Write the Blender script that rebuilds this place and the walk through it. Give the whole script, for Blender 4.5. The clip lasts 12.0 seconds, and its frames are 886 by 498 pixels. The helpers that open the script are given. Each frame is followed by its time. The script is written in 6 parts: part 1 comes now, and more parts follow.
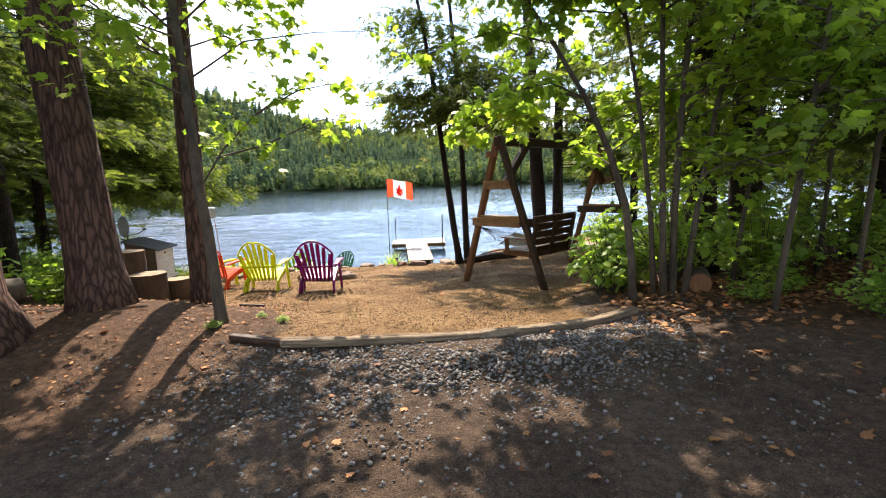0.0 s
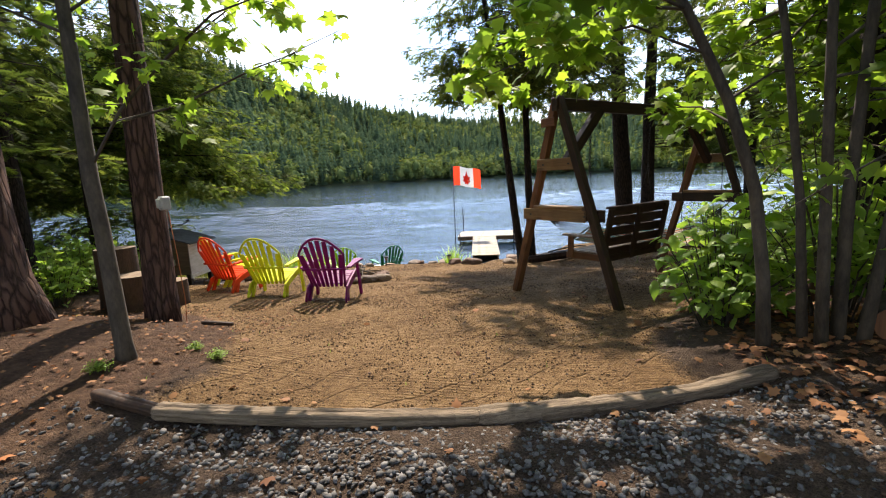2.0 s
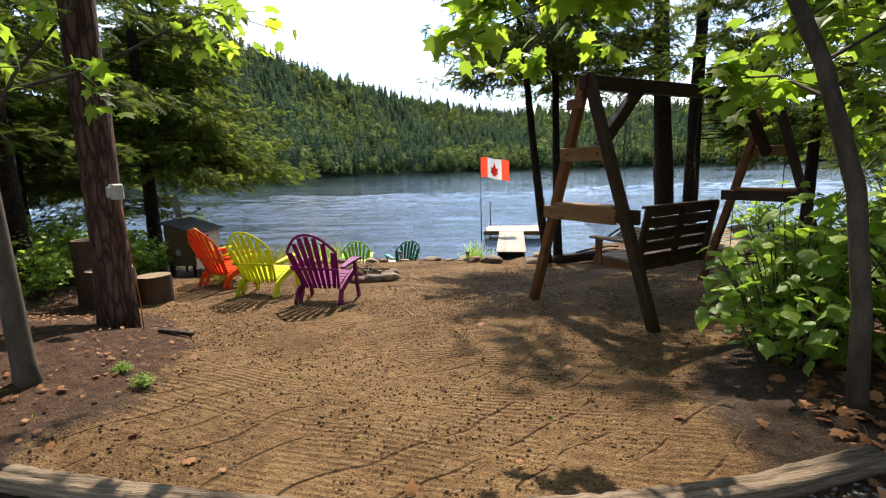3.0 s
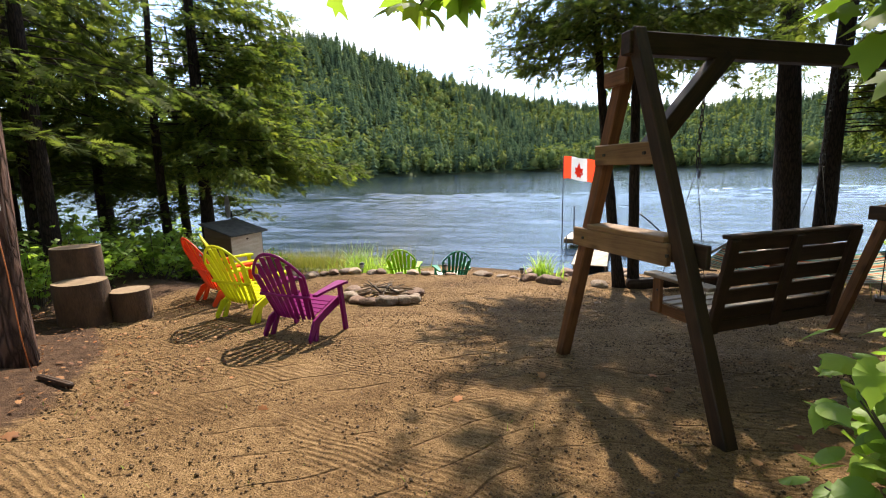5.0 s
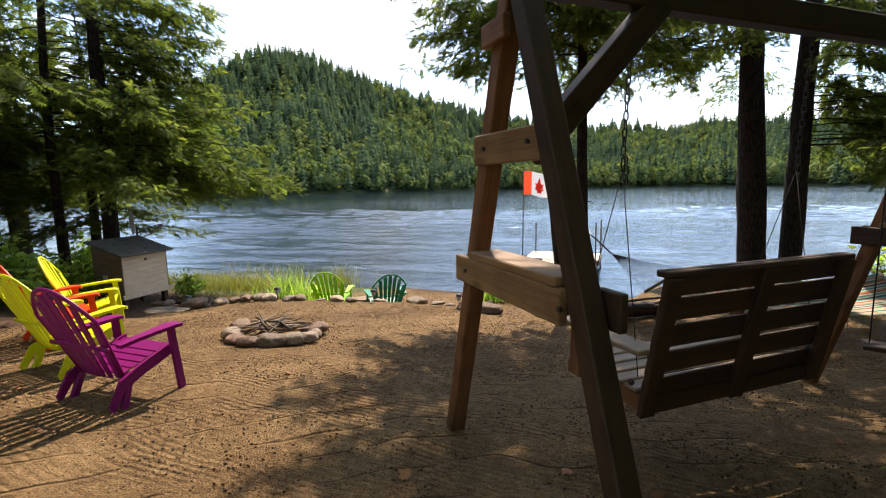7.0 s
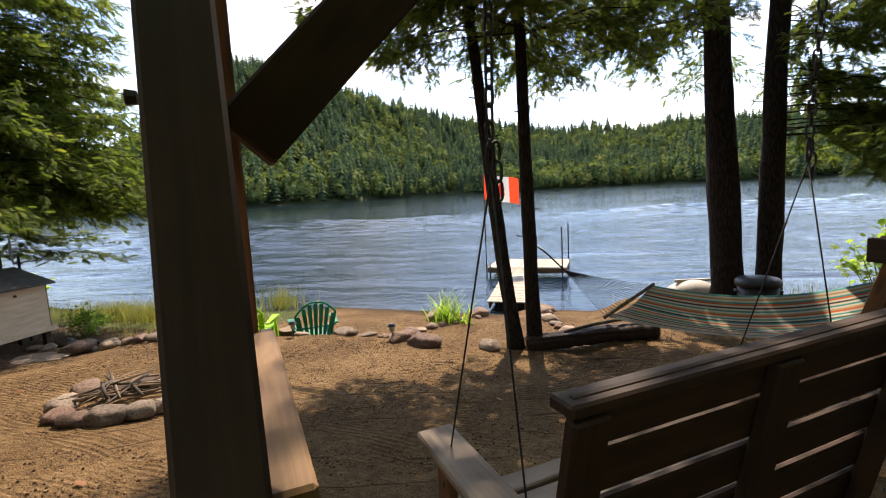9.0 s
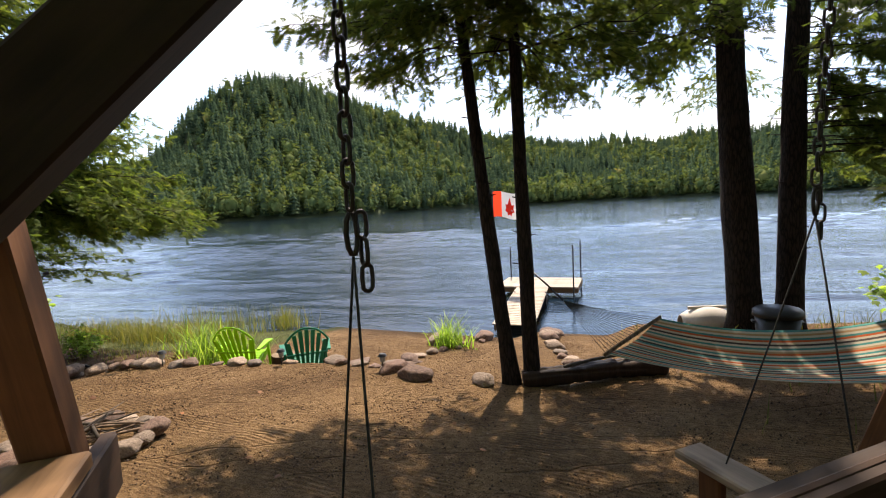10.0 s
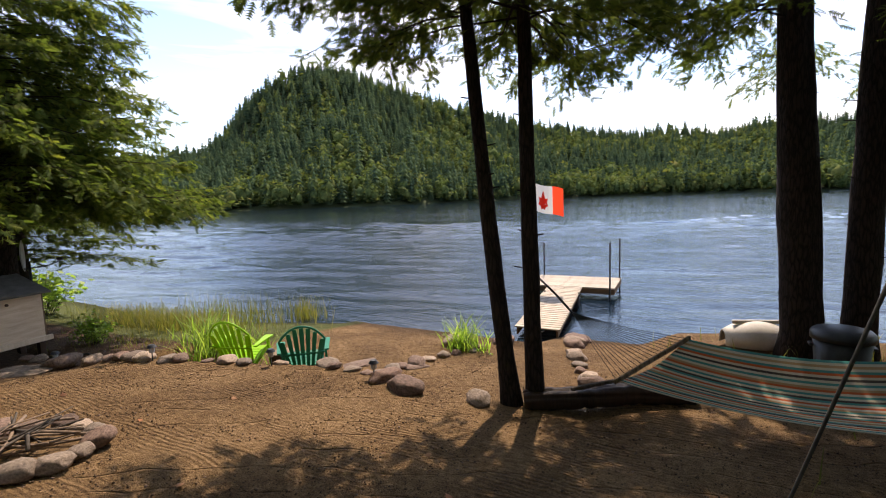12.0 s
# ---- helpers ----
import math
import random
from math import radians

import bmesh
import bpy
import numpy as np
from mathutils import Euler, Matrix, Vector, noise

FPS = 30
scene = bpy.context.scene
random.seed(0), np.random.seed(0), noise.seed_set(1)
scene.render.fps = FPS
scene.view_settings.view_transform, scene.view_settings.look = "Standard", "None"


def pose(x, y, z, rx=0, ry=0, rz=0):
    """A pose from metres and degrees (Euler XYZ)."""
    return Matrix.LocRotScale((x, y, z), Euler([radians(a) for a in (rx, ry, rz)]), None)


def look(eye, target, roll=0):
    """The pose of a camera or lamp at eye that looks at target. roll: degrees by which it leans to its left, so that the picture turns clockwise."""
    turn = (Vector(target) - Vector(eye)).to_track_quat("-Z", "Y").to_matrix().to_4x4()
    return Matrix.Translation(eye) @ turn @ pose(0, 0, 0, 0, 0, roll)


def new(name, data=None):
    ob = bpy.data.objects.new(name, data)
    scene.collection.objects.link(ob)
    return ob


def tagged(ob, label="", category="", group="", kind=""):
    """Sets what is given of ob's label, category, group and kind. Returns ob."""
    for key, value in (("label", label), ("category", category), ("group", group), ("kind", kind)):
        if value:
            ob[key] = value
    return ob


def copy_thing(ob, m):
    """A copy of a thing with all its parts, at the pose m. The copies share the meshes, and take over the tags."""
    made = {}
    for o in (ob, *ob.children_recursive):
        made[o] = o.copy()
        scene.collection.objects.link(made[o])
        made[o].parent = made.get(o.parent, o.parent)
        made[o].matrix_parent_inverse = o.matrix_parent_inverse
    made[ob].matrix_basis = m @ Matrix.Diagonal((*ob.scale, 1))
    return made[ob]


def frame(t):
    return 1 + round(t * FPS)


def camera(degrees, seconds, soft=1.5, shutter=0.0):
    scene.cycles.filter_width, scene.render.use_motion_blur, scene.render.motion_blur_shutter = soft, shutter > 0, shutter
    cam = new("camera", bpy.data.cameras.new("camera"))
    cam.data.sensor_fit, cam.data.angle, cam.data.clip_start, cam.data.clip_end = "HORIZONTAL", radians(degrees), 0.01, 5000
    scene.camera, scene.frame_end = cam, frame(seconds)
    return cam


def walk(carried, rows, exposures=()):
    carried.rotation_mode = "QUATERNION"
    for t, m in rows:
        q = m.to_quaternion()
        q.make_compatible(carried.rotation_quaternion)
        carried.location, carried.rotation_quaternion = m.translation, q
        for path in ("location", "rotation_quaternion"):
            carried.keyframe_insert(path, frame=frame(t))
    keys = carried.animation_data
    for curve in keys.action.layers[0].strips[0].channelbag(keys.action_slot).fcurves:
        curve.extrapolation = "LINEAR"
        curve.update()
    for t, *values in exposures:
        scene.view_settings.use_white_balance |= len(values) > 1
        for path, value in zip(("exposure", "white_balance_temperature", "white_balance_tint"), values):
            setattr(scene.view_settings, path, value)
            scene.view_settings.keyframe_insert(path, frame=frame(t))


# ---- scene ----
cam = camera(86.0, 12.0, 1.1)
PATH = [
    (0, (0.202, 0.378, 1.729), (0.167, 2.358, 1.452), -2.0),
    (0.5, (0.358, 0.869, 1.681), (0.253, 2.847, 1.401), -2.6),
    (1, (0.482, 1.339, 1.652), (0.281, 3.309, 1.368), -3.0),
    (1.5, (0.588, 1.795, 1.62), (0.296, 3.753, 1.336), -3.0),
    (2, (0.731, 2.232, 1.591), (0.347, 4.171, 1.286), -2.8),
    (2.5, (0.783, 2.681, 1.561), (0.323, 4.6, 1.238), -2.3),
    (2.7, (0.814, 2.84, 1.565), (0.332, 4.754, 1.237), -2.1),
    (4.3, (1.181, 4.197, 1.566), (0.436, 6.02, 1.216), -1.6),
    (4.5, (1.238, 4.35, 1.568), (0.44, 6.151, 1.226), -1.6),
    (5, (1.355, 4.742, 1.591), (0.457, 6.498, 1.262), -1.6),
    (5.5, (1.52, 5.044, 1.632), (0.555, 6.767, 1.319), -2.2),
    (6, (1.612, 5.338, 1.622), (0.598, 7.036, 1.321), -2.2),
    (6.5, (1.577, 5.72, 1.584), (0.651, 7.47, 1.298), -1.1),
    (7, (1.581, 6.13, 1.494), (0.767, 7.938, 1.231), -1.0),
    (7.5, (1.57, 6.506, 1.452), (0.78, 8.324, 1.185), -1.5),
    (9.3, (1.783, 7.645, 1.546), (1.054, 9.492, 1.304), -3.1),
    (9.5, (1.811, 7.721, 1.571), (1.067, 9.562, 1.33), -3.2),
    (10, (1.907, 7.948, 1.631), (1.106, 9.772, 1.444), -3.0),
    (10.5, (1.943, 8.149, 1.665), (1.078, 9.943, 1.486), -2.2),
    (11, (1.956, 8.372, 1.675), (1.055, 10.148, 1.487), -1.9),
    (11.5, (2.005, 8.565, 1.657), (1.092, 10.332, 1.455), -2.0),
    (12, (2.115, 8.783, 1.629), (1.144, 10.517, 1.413), -2.0),
]
EXPO = [(0, 2.24, 7200, 15), (1.5, 1.87, 7050, 14), (2.5, 1.5, 6900, 13), (4.5, 1.75, 7050, 12), (5.5, 1.85, 7100, 11), (7.5, 1.57, 7150, 14), (9.5, 1.47, 7410, 16), (10.5, 1.34, 7310, 17), (12, 1.14, 7310, 19)]
walk(cam, [(t, look(eye, target, roll)) for t, eye, target, roll in PATH], EXPO)

# ---- world, sun ----
SUN_DIR = Vector((-0.24, 0.97, 1.28)).normalized()
WATER = -1.35


def nodes_of(mat):
    mat.use_nodes = True
    return mat.node_tree.nodes, mat.node_tree.links


def build_world():
    w = bpy.data.worlds.new("sky")
    scene.world = w
    w.use_nodes = True
    n, l = w.node_tree.nodes, w.node_tree.links
    bg = n["Background"]
    sky = n.new("ShaderNodeTexSky")
    sky.sky_type = "NISHITA"
    sky.sun_disc = False
    sky.sun_elevation = math.asin(SUN_DIR.z)
    sky.sun_rotation = math.atan2(SUN_DIR.x, SUN_DIR.y)
    sky.altitude, sky.air_density, sky.dust_density, sky.ozone_density = 300, 0.9, 0.15, 1.6
    tc = n.new("ShaderNodeTexCoord")
    mp = n.new("ShaderNodeMapping")
    mp.inputs["Scale"].default_value = (0.9, 1.3, 9.0)
    mp.inputs["Rotation"].default_value = (0.05, 0.16, 0.3)
    cl = n.new("ShaderNodeTexNoise")
    cl.inputs["Scale"].default_value = 1.7
    cl.inputs["Detail"].default_value = 7
    cl.inputs["Roughness"].default_value = 0.55
    cl.inputs["Distortion"].default_value = 0.5
    ramp = n.new("ShaderNodeValToRGB")
    ramp.color_ramp.elements[0].position = 0.46
    ramp.color_ramp.elements[1].position = 0.74
    mix = n.new("ShaderNodeMixRGB")
    mix.inputs["Color2"].default_value = (5.3, 5.3, 5.35, 1)
    l.new(tc.outputs["Generated"], mp.inputs["Vector"])
    l.new(mp.outputs["Vector"], cl.inputs["Vector"])
    l.new(cl.outputs["Fac"], ramp.inputs["Fac"])
    l.new(ramp.outputs["Color"], mix.inputs["Fac"])
    l.new(sky.outputs["Color"], mix.inputs["Color1"])
    l.new(mix.outputs["Color"], bg.inputs["Color"])
    bg.inputs["Strength"].default_value = 0.15
    s = new("sun", bpy.data.lights.new("sun", "SUN"))
    s.data.energy, s.data.angle, s.data.color = 3.6, radians(0.6), (1.0, 0.93, 0.82)
    s.matrix_world = look((0, 0, 40), Vector((0, 0, 40)) - SUN_DIR)


build_world()


# ---- materials ----
def principled(name, color, rough=0.8, metal=0.0, spec=0.4):
    m = bpy.data.materials.new(name)
    n, l = nodes_of(m)
    b = n["Principled BSDF"]
    b.inputs["Base Color"].default_value = (*color, 1)
    b.inputs["Roughness"].default_value = rough
    b.inputs["Metallic"].default_value = metal
    b.inputs["Specular IOR Level"].default_value = spec
    return m, n, l, b


def noise_node(n, l, vec, scale, detail=5, rough=0.6, dist=0.0):
    t = n.new("ShaderNodeTexNoise")
    t.inputs["Scale"].default_value, t.inputs["Detail"].default_value = scale, detail
    t.inputs["Roughness"].default_value, t.inputs["Distortion"].default_value = rough, dist
    l.new(vec, t.inputs["Vector"])
    return t.outputs["Fac"]


def ramp_node(n, l, fac, stops):
    r = n.new("ShaderNodeValToRGB")
    e = r.color_ramp.elements
    while len(e) < len(stops):
        e.new(0.5)
    for k, (p, c) in enumerate(stops):
        e[k].position, e[k].color = p, (*c, 1)
    l.new(fac, r.inputs["Fac"])
    return r.outputs["Color"]


def mix_node(n, l, fac, a, b, kind="MIX"):
    x = n.new("ShaderNodeMixRGB")
    x.blend_type = kind
    for sock, v in (("Fac", fac), ("Color1", a), ("Color2", b)):
        if isinstance(v, (int, float)):
            x.inputs[sock].default_value = v
        elif isinstance(v, tuple):
            x.inputs[sock].default_value = (*v, 1)
        else:
            l.new(v, x.inputs[sock])
    return x.outputs["Color"]


def math_node(n, l, op, a, b=0.0, clamp=False):
    x = n.new("ShaderNodeMath")
    x.operation, x.use_clamp = op, clamp
    for k, v in enumerate((a, b)):
        if isinstance(v, (int, float)):
            x.inputs[k].default_value = v
        else:
            l.new(v, x.inputs[k])
    return x.outputs["Value"]


def bump_node(n, l, height, strength, distance, normal=None):
    b = n.new("ShaderNodeBump")
    b.inputs["Strength"].default_value, b.inputs["Distance"].default_value = strength, distance
    l.new(height, b.inputs["Height"])
    if normal is not None:
        l.new(normal, b.inputs["Normal"])
    return b.outputs["Normal"]


def coords(n, l, scale=(1, 1, 1), which="Object"):
    tc, mp = n.new("ShaderNodeTexCoord"), n.new("ShaderNodeMapping")
    mp.inputs["Scale"].default_value = scale
    l.new(tc.outputs[which], mp.inputs["Vector"])
    return mp.outputs["Vector"]


def mottled(name, dark, light, scale=8.0, stretch=(1, 1, 1), rough=0.8, bump=0.3, depth=0.01, spec=0.35, island=0.0, fine=60.0, metal=0.0, hues=()):
    """A surface that varies at two scales, with fine relief."""
    m, n, l, b = principled(name, light, rough, metal, spec)
    v = coords(n, l, stretch)
    big = noise_node(n, l, v, scale, 6, 0.6, 0.3)
    small = noise_node(n, l, v, fine, 4, 0.6)
    f = math_node(n, l, "ADD", math_node(n, l, "MULTIPLY", big, 0.65), math_node(n, l, "MULTIPLY", small, 0.35))
    c = ramp_node(n, l, f, [(0.32, dark), (0.68, light)])
    if hues:
        o = n.new("ShaderNodeObjectInfo")
        c = mix_node(n, l, 1.0, c, ramp_node(n, l, o.outputs["Random"], hues), "MULTIPLY")
    if island:
        g = n.new("ShaderNodeNewGeometry")
        o = n.new("ShaderNodeObjectInfo")
        r = math_node(n, l, "FRACT", math_node(n, l, "ADD", g.outputs["Random Per Island"], o.outputs["Random"]))
        k = ramp_node(n, l, r, [(0.0, (1 - island,) * 3), (1.0, (1 + island,) * 3)])
        c = mix_node(n, l, 1.0, c, k, "MULTIPLY")
    l.new(c, b.inputs["Base Color"])
    l.new(bump_node(n, l, f, bump, depth), b.inputs["Normal"])
    rr = math_node(n, l, "ADD", math_node(n, l, "MULTIPLY", small, 0.25), rough - 0.12, True)
    l.new(rr, b.inputs["Roughness"])
    return m


def wood(name, dark, light, axis=2, scale=1.0, rough=0.65):
    """Sawn timber with grain along one axis, knots and weathering."""
    m, n, l, b = principled(name, light, rough, 0, 0.3)
    st = [26.0 * scale] * 3
    st[axis] = 1.4 * scale
    v = coords(n, l, tuple(st))
    grain = noise_node(n, l, v, 1.0, 6, 0.65, 0.8)
    v2 = coords(n, l, (3, 3, 3))
    blotch = noise_node(n, l, v2, 1.0, 4, 0.6)
    st2 = [7.0] * 3
    st2[axis] = 2.2
    vo = n.new("ShaderNodeTexVoronoi")
    vo.inputs["Scale"].default_value = 0.75
    l.new(coords(n, l, tuple(st2)), vo.inputs["Vector"])
    knot = ramp_node(n, l, vo.outputs["Distance"], [(0.05, (0.25, 0.2, 0.16)), (0.15, (1, 1, 1))])
    f = math_node(n, l, "ADD", math_node(n, l, "MULTIPLY", grain, 0.6), math_node(n, l, "MULTIPLY", blotch, 0.4))
    c = ramp_node(n, l, f, [(0.33, dark), (0.66, light)])
    o = n.new("ShaderNodeObjectInfo")
    k = ramp_node(n, l, o.outputs["Random"], [(0.0, (0.85,) * 3), (1.0, (1.12,) * 3)])
    c = mix_node(n, l, 1.0, mix_node(n, l, 0.7, c, knot, "MULTIPLY"), k, "MULTIPLY")
    l.new(c, b.inputs["Base Color"])
    l.new(bump_node(n, l, f, 0.35, 0.004), b.inputs["Normal"])
    return m


def bark(name, dark, light, scale=1.0, depth=0.03, strength=0.9):
    m, n, l, b = principled(name, light, 0.92, 0, 0.15)
    v = coords(n, l, (24 * scale, 24 * scale, 4.6 * scale))
    vo = n.new("ShaderNodeTexVoronoi")
    vo.feature = "DISTANCE_TO_EDGE"
    vo.inputs["Scale"].default_value = 1.0
    warp = n.new("ShaderNodeTexNoise")
    warp.inputs["Scale"].default_value = 1.3
    warp.inputs["Detail"].default_value = 4
    l.new(v, warp.inputs["Vector"])
    l.new(mix_node(n, l, 0.9, v, warp.outputs["Color"], "ADD"), vo.inputs["Vector"])
    fine = noise_node(n, l, v, 1.6, 7, 0.72)
    plates = ramp_node(n, l, vo.outputs["Distance"], [(0.0, (0, 0, 0)), (0.22, (1, 1, 1))])
    f = math_node(n, l, "ADD", math_node(n, l, "MULTIPLY", plates, 0.5), math_node(n, l, "MULTIPLY", fine, 0.5))
    c = ramp_node(n, l, f, [(0.15, dark), (0.55, tuple(0.5 * (a + b2) for a, b2 in zip(dark, light))), (0.95, light)])
    l.new(c, b.inputs["Base Color"])
    l.new(bump_node(n, l, f, strength, depth), b.inputs["Normal"])
    return m


def leaf(name, stops, trans=0.5, rough=0.5, glow=(1.0, 1.0, 0.55), spec=0.3, vary=0.6, patch=0.8):
    """Thin leaves: part of the light goes through. Colour differs from leaf to leaf."""
    m = bpy.data.materials.new(name)
    n, l = nodes_of(m)
    b = n["Principled BSDF"]
    g = n.new("ShaderNodeNewGeometry")
    tc = n.new("ShaderNodeTexCoord")
    big = noise_node(n, l, tc.outputs["Object"], patch, 3)
    f = math_node(n, l, "ADD", math_node(n, l, "MULTIPLY", g.outputs["Random Per Island"], vary), math_node(n, l, "MULTIPLY", big, 1 - vary))
    c = ramp_node(n, l, f, stops)
    l.new(c, b.inputs["Base Color"])
    b.inputs["Roughness"].default_value = rough
    b.inputs["Specular IOR Level"].default_value = spec
    t = n.new("ShaderNodeBsdfTranslucent")
    l.new(mix_node(n, l, 1.0, c, tuple(2.0 * x for x in glow), "MULTIPLY"), t.inputs["Color"])
    x = n.new("ShaderNodeMixShader")
    x.inputs["Fac"].default_value = trans
    l.new(b.outputs["BSDF"], x.inputs[1])
    l.new(t.outputs["BSDF"], x.inputs[2])
    l.new(x.outputs["Shader"], n["Material Output"].inputs["Surface"])
    return m


def water_material():
    m, n, l, b = principled("lake_water", (0.006, 0.015, 0.026), 0.06, 0, 0.5)
    b.inputs["IOR"].default_value = 1.33
    v = coords(n, l, (0.8, 3.0, 1.0))
    v.node.inputs["Rotation"].default_value = (0, 0, 0.22)
    a = noise_node(n, l, v, 1.5, 4, 0.55, 0.5)
    c = noise_node(n, l, v, 3.2, 3, 0.55, 0.3)
    d = noise_node(n, l, coords(n, l, (0.03, 0.10, 1)), 1.0, 3)
    gust = ramp_node(n, l, d, [(0.35, (0.35,) * 3), (0.65, (1.0,) * 3)])
    h = math_node(n, l, "ADD", math_node(n, l, "MULTIPLY", a, 0.055), math_node(n, l, "MULTIPLY", c, 0.018))
    h = math_node(n, l, "MULTIPLY", h, gust)
    l.new(bump_node(n, l, h, 1.0, 1.0), b.inputs["Normal"])
    return m


def attr(n, name):
    a = n.new("ShaderNodeAttribute")
    a.attribute_name = name
    return a.outputs["Fac"]


def ground_material():
    m, n, l, b = principled("ground_soil", (0.3, 0.22, 0.15), 0.95, 0, 0.15)
    tc = n.new("ShaderNodeTexCoord")
    v = tc.outputs["Object"]
    n1, n2, n3 = noise_node(n, l, v, 1.1, 5), noise_node(n, l, v, 14, 5, 0.7), noise_node(n, l, v, 90, 3, 0.7)
    mixn = math_node(n, l, "ADD", math_node(n, l, "MULTIPLY", n1, 0.26), math_node(n, l, "ADD", math_node(n, l, "MULTIPLY", n2, 0.34), math_node(n, l, "MULTIPLY", n3, 0.40)))
    sand = ramp_node(n, l, mixn, [(0.39, (0.102, 0.055, 0.022)), (0.5, (0.222, 0.132, 0.060)), (0.61, (0.375, 0.236, 0.115))])
    # dark specks: shade of small crumbs, put into the sand colour
    crumbs = n.new("ShaderNodeTexVoronoi")
    crumbs.inputs["Scale"].default_value = 42
    crumbs.inputs["Randomness"].default_value = 1.0
    l.new(v, crumbs.inputs["Vector"])
    crumb_shade = ramp_node(n, l, crumbs.outputs["Distance"], [(0.17, (0.20, 0.15, 0.11)), (0.27, (1, 1, 1))])
    sand = mix_node(n, l, 0.8, sand, crumb_shade, "MULTIPLY")
    dirt = ramp_node(n, l, mixn, [(0.38, (0.028, 0.018, 0.012)), (0.50, (0.080, 0.053, 0.036)), (0.62, (0.16, 0.110, 0.078))])
    needles = ramp_node(n, l, n2, [(0.3, (0.045, 0.026, 0.016)), (0.55, (0.11, 0.062, 0.037)), (0.75, (0.19, 0.115, 0.07))])
    grass = ramp_node(n, l, n2, [(0.3, (0.05, 0.07, 0.02)), (0.6, (0.13, 0.14, 0.045)), (0.8, (0.2, 0.17, 0.07))])
    forest = ramp_node(n, l, n2, [(0.3, (0.02, 0.028, 0.012)), (0.6, (0.04, 0.055, 0.02)), (0.8, (0.07, 0.07, 0.03))])

    def edge(name):
        a = math_node(n, l, "ADD", attr(n, name), math_node(n, l, "MULTIPLY", math_node(n, l, "SUBTRACT", mixn, 0.5), 1.1))
        return ramp_node(n, l, a, [(0.40, (0, 0, 0)), (0.62, (1, 1, 1))])

    es = edge("sand")
    c = mix_node(n, l, edge("needles"), dirt, needles)
    c = mix_node(n, l, es, c, sand)
    c = mix_node(n, l, edge("grass"), c, grass)
    c = mix_node(n, l, attr(n, "forest"), c, forest)
    wet = attr(n, "wet")
    c = mix_node(n, l, wet, c, mix_node(n, l, 1.0, c, (0.45, 0.43, 0.42), "MULTIPLY"))
    # rake furrows in the sand
    vw = n.new("ShaderNodeTexWave")
    vw.wave_type, vw.bands_direction = "BANDS", "Y"
    vw.inputs["Scale"].default_value, vw.inputs["Distortion"].default_value = 6.2, 12.0
    vw.inputs["Detail"].default_value, vw.inputs["Detail Scale"].default_value = 4.0, 0.22
    l.new(v, vw.inputs["Vector"])
    patch = ramp_node(n, l, noise_node(n, l, coords(n, l, (0.8, 1.5, 1)), 1.6, 4, 0.7), [(0.42, (0, 0, 0)), (0.66, (1, 1, 1))])
    rake = math_node(n, l, "MULTIPLY", math_node(n, l, "MULTIPLY", vw.outputs["Fac"], patch), es)
    # long single scratches left by the rake's outer tines
    sw = n.new("ShaderNodeTexWave")
    sw.wave_type, sw.rings_direction, sw.wave_profile = "RINGS", "Z", "TRI"
    sw.inputs["Scale"].default_value, sw.inputs["Distortion"].default_value = 1.1, 13.0
    sw.inputs["Detail"].default_value, sw.inputs["Detail Scale"].default_value = 3.0, 0.45
    off = coords(n, l)
    off.node.inputs["Location"].default_value = (-4.5, -3.0, 0)
    l.new(off, sw.inputs["Vector"])
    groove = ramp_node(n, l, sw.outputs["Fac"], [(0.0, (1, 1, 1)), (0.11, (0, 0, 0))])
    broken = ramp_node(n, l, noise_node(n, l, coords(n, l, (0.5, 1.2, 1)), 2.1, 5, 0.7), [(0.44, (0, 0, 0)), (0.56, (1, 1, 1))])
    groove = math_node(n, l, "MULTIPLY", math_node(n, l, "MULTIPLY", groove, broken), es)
    # shade in the furrow bottoms and grooves, put into the sand colour
    furrow_shade = math_node(n, l, "MULTIPLY", math_node(n, l, "MULTIPLY", math_node(n, l, "POWER", math_node(n, l, "SUBTRACT", 1.0, vw.outputs["Fac"]), 3.0), patch), es)
    furrow_shade = math_node(n, l, "ADD", math_node(n, l, "MULTIPLY", furrow_shade, 0.55), math_node(n, l, "MULTIPLY", groove, 0.6), True)
    l.new(mix_node(n, l, furrow_shade, c, mix_node(n, l, 1.0, c, (0.42, 0.38, 0.34), "MULTIPLY")), b.inputs["Base Color"])
    rake = math_node(n, l, "SUBTRACT", math_node(n, l, "MULTIPLY", rake, 1.5), math_node(n, l, "MULTIPLY", groove, 3.2))
    h = math_node(n, l, "ADD", math_node(n, l, "MULTIPLY", rake, 0.42), math_node(n, l, "ADD", math_node(n, l, "MULTIPLY", n2, 1.0), math_node(n, l, "MULTIPLY", n3, 1.1)))
    l.new(bump_node(n, l, h, 0.95, 0.05), b.inputs["Normal"])
    return m


M_GROUND = ground_material()
M_WATER = water_material()
# dark stain of the bench; also paints shade on frame legs and a log
M_STAIN_SHADE = wood("stained_and_shaded_timber", (0.013, 0.007, 0.004), (0.058, 0.028, 0.015))
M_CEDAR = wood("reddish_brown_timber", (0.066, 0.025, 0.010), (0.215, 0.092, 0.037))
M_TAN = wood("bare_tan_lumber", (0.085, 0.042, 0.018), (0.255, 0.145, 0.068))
# weathered plywood, its colour raised so the box front looks sunlit
M_PLY = mottled("weathered_sunlit_plywood", (0.42, 0.31, 0.22), (0.66, 0.53, 0.41), 3, (1, 1, 6), 0.8, 0.2)
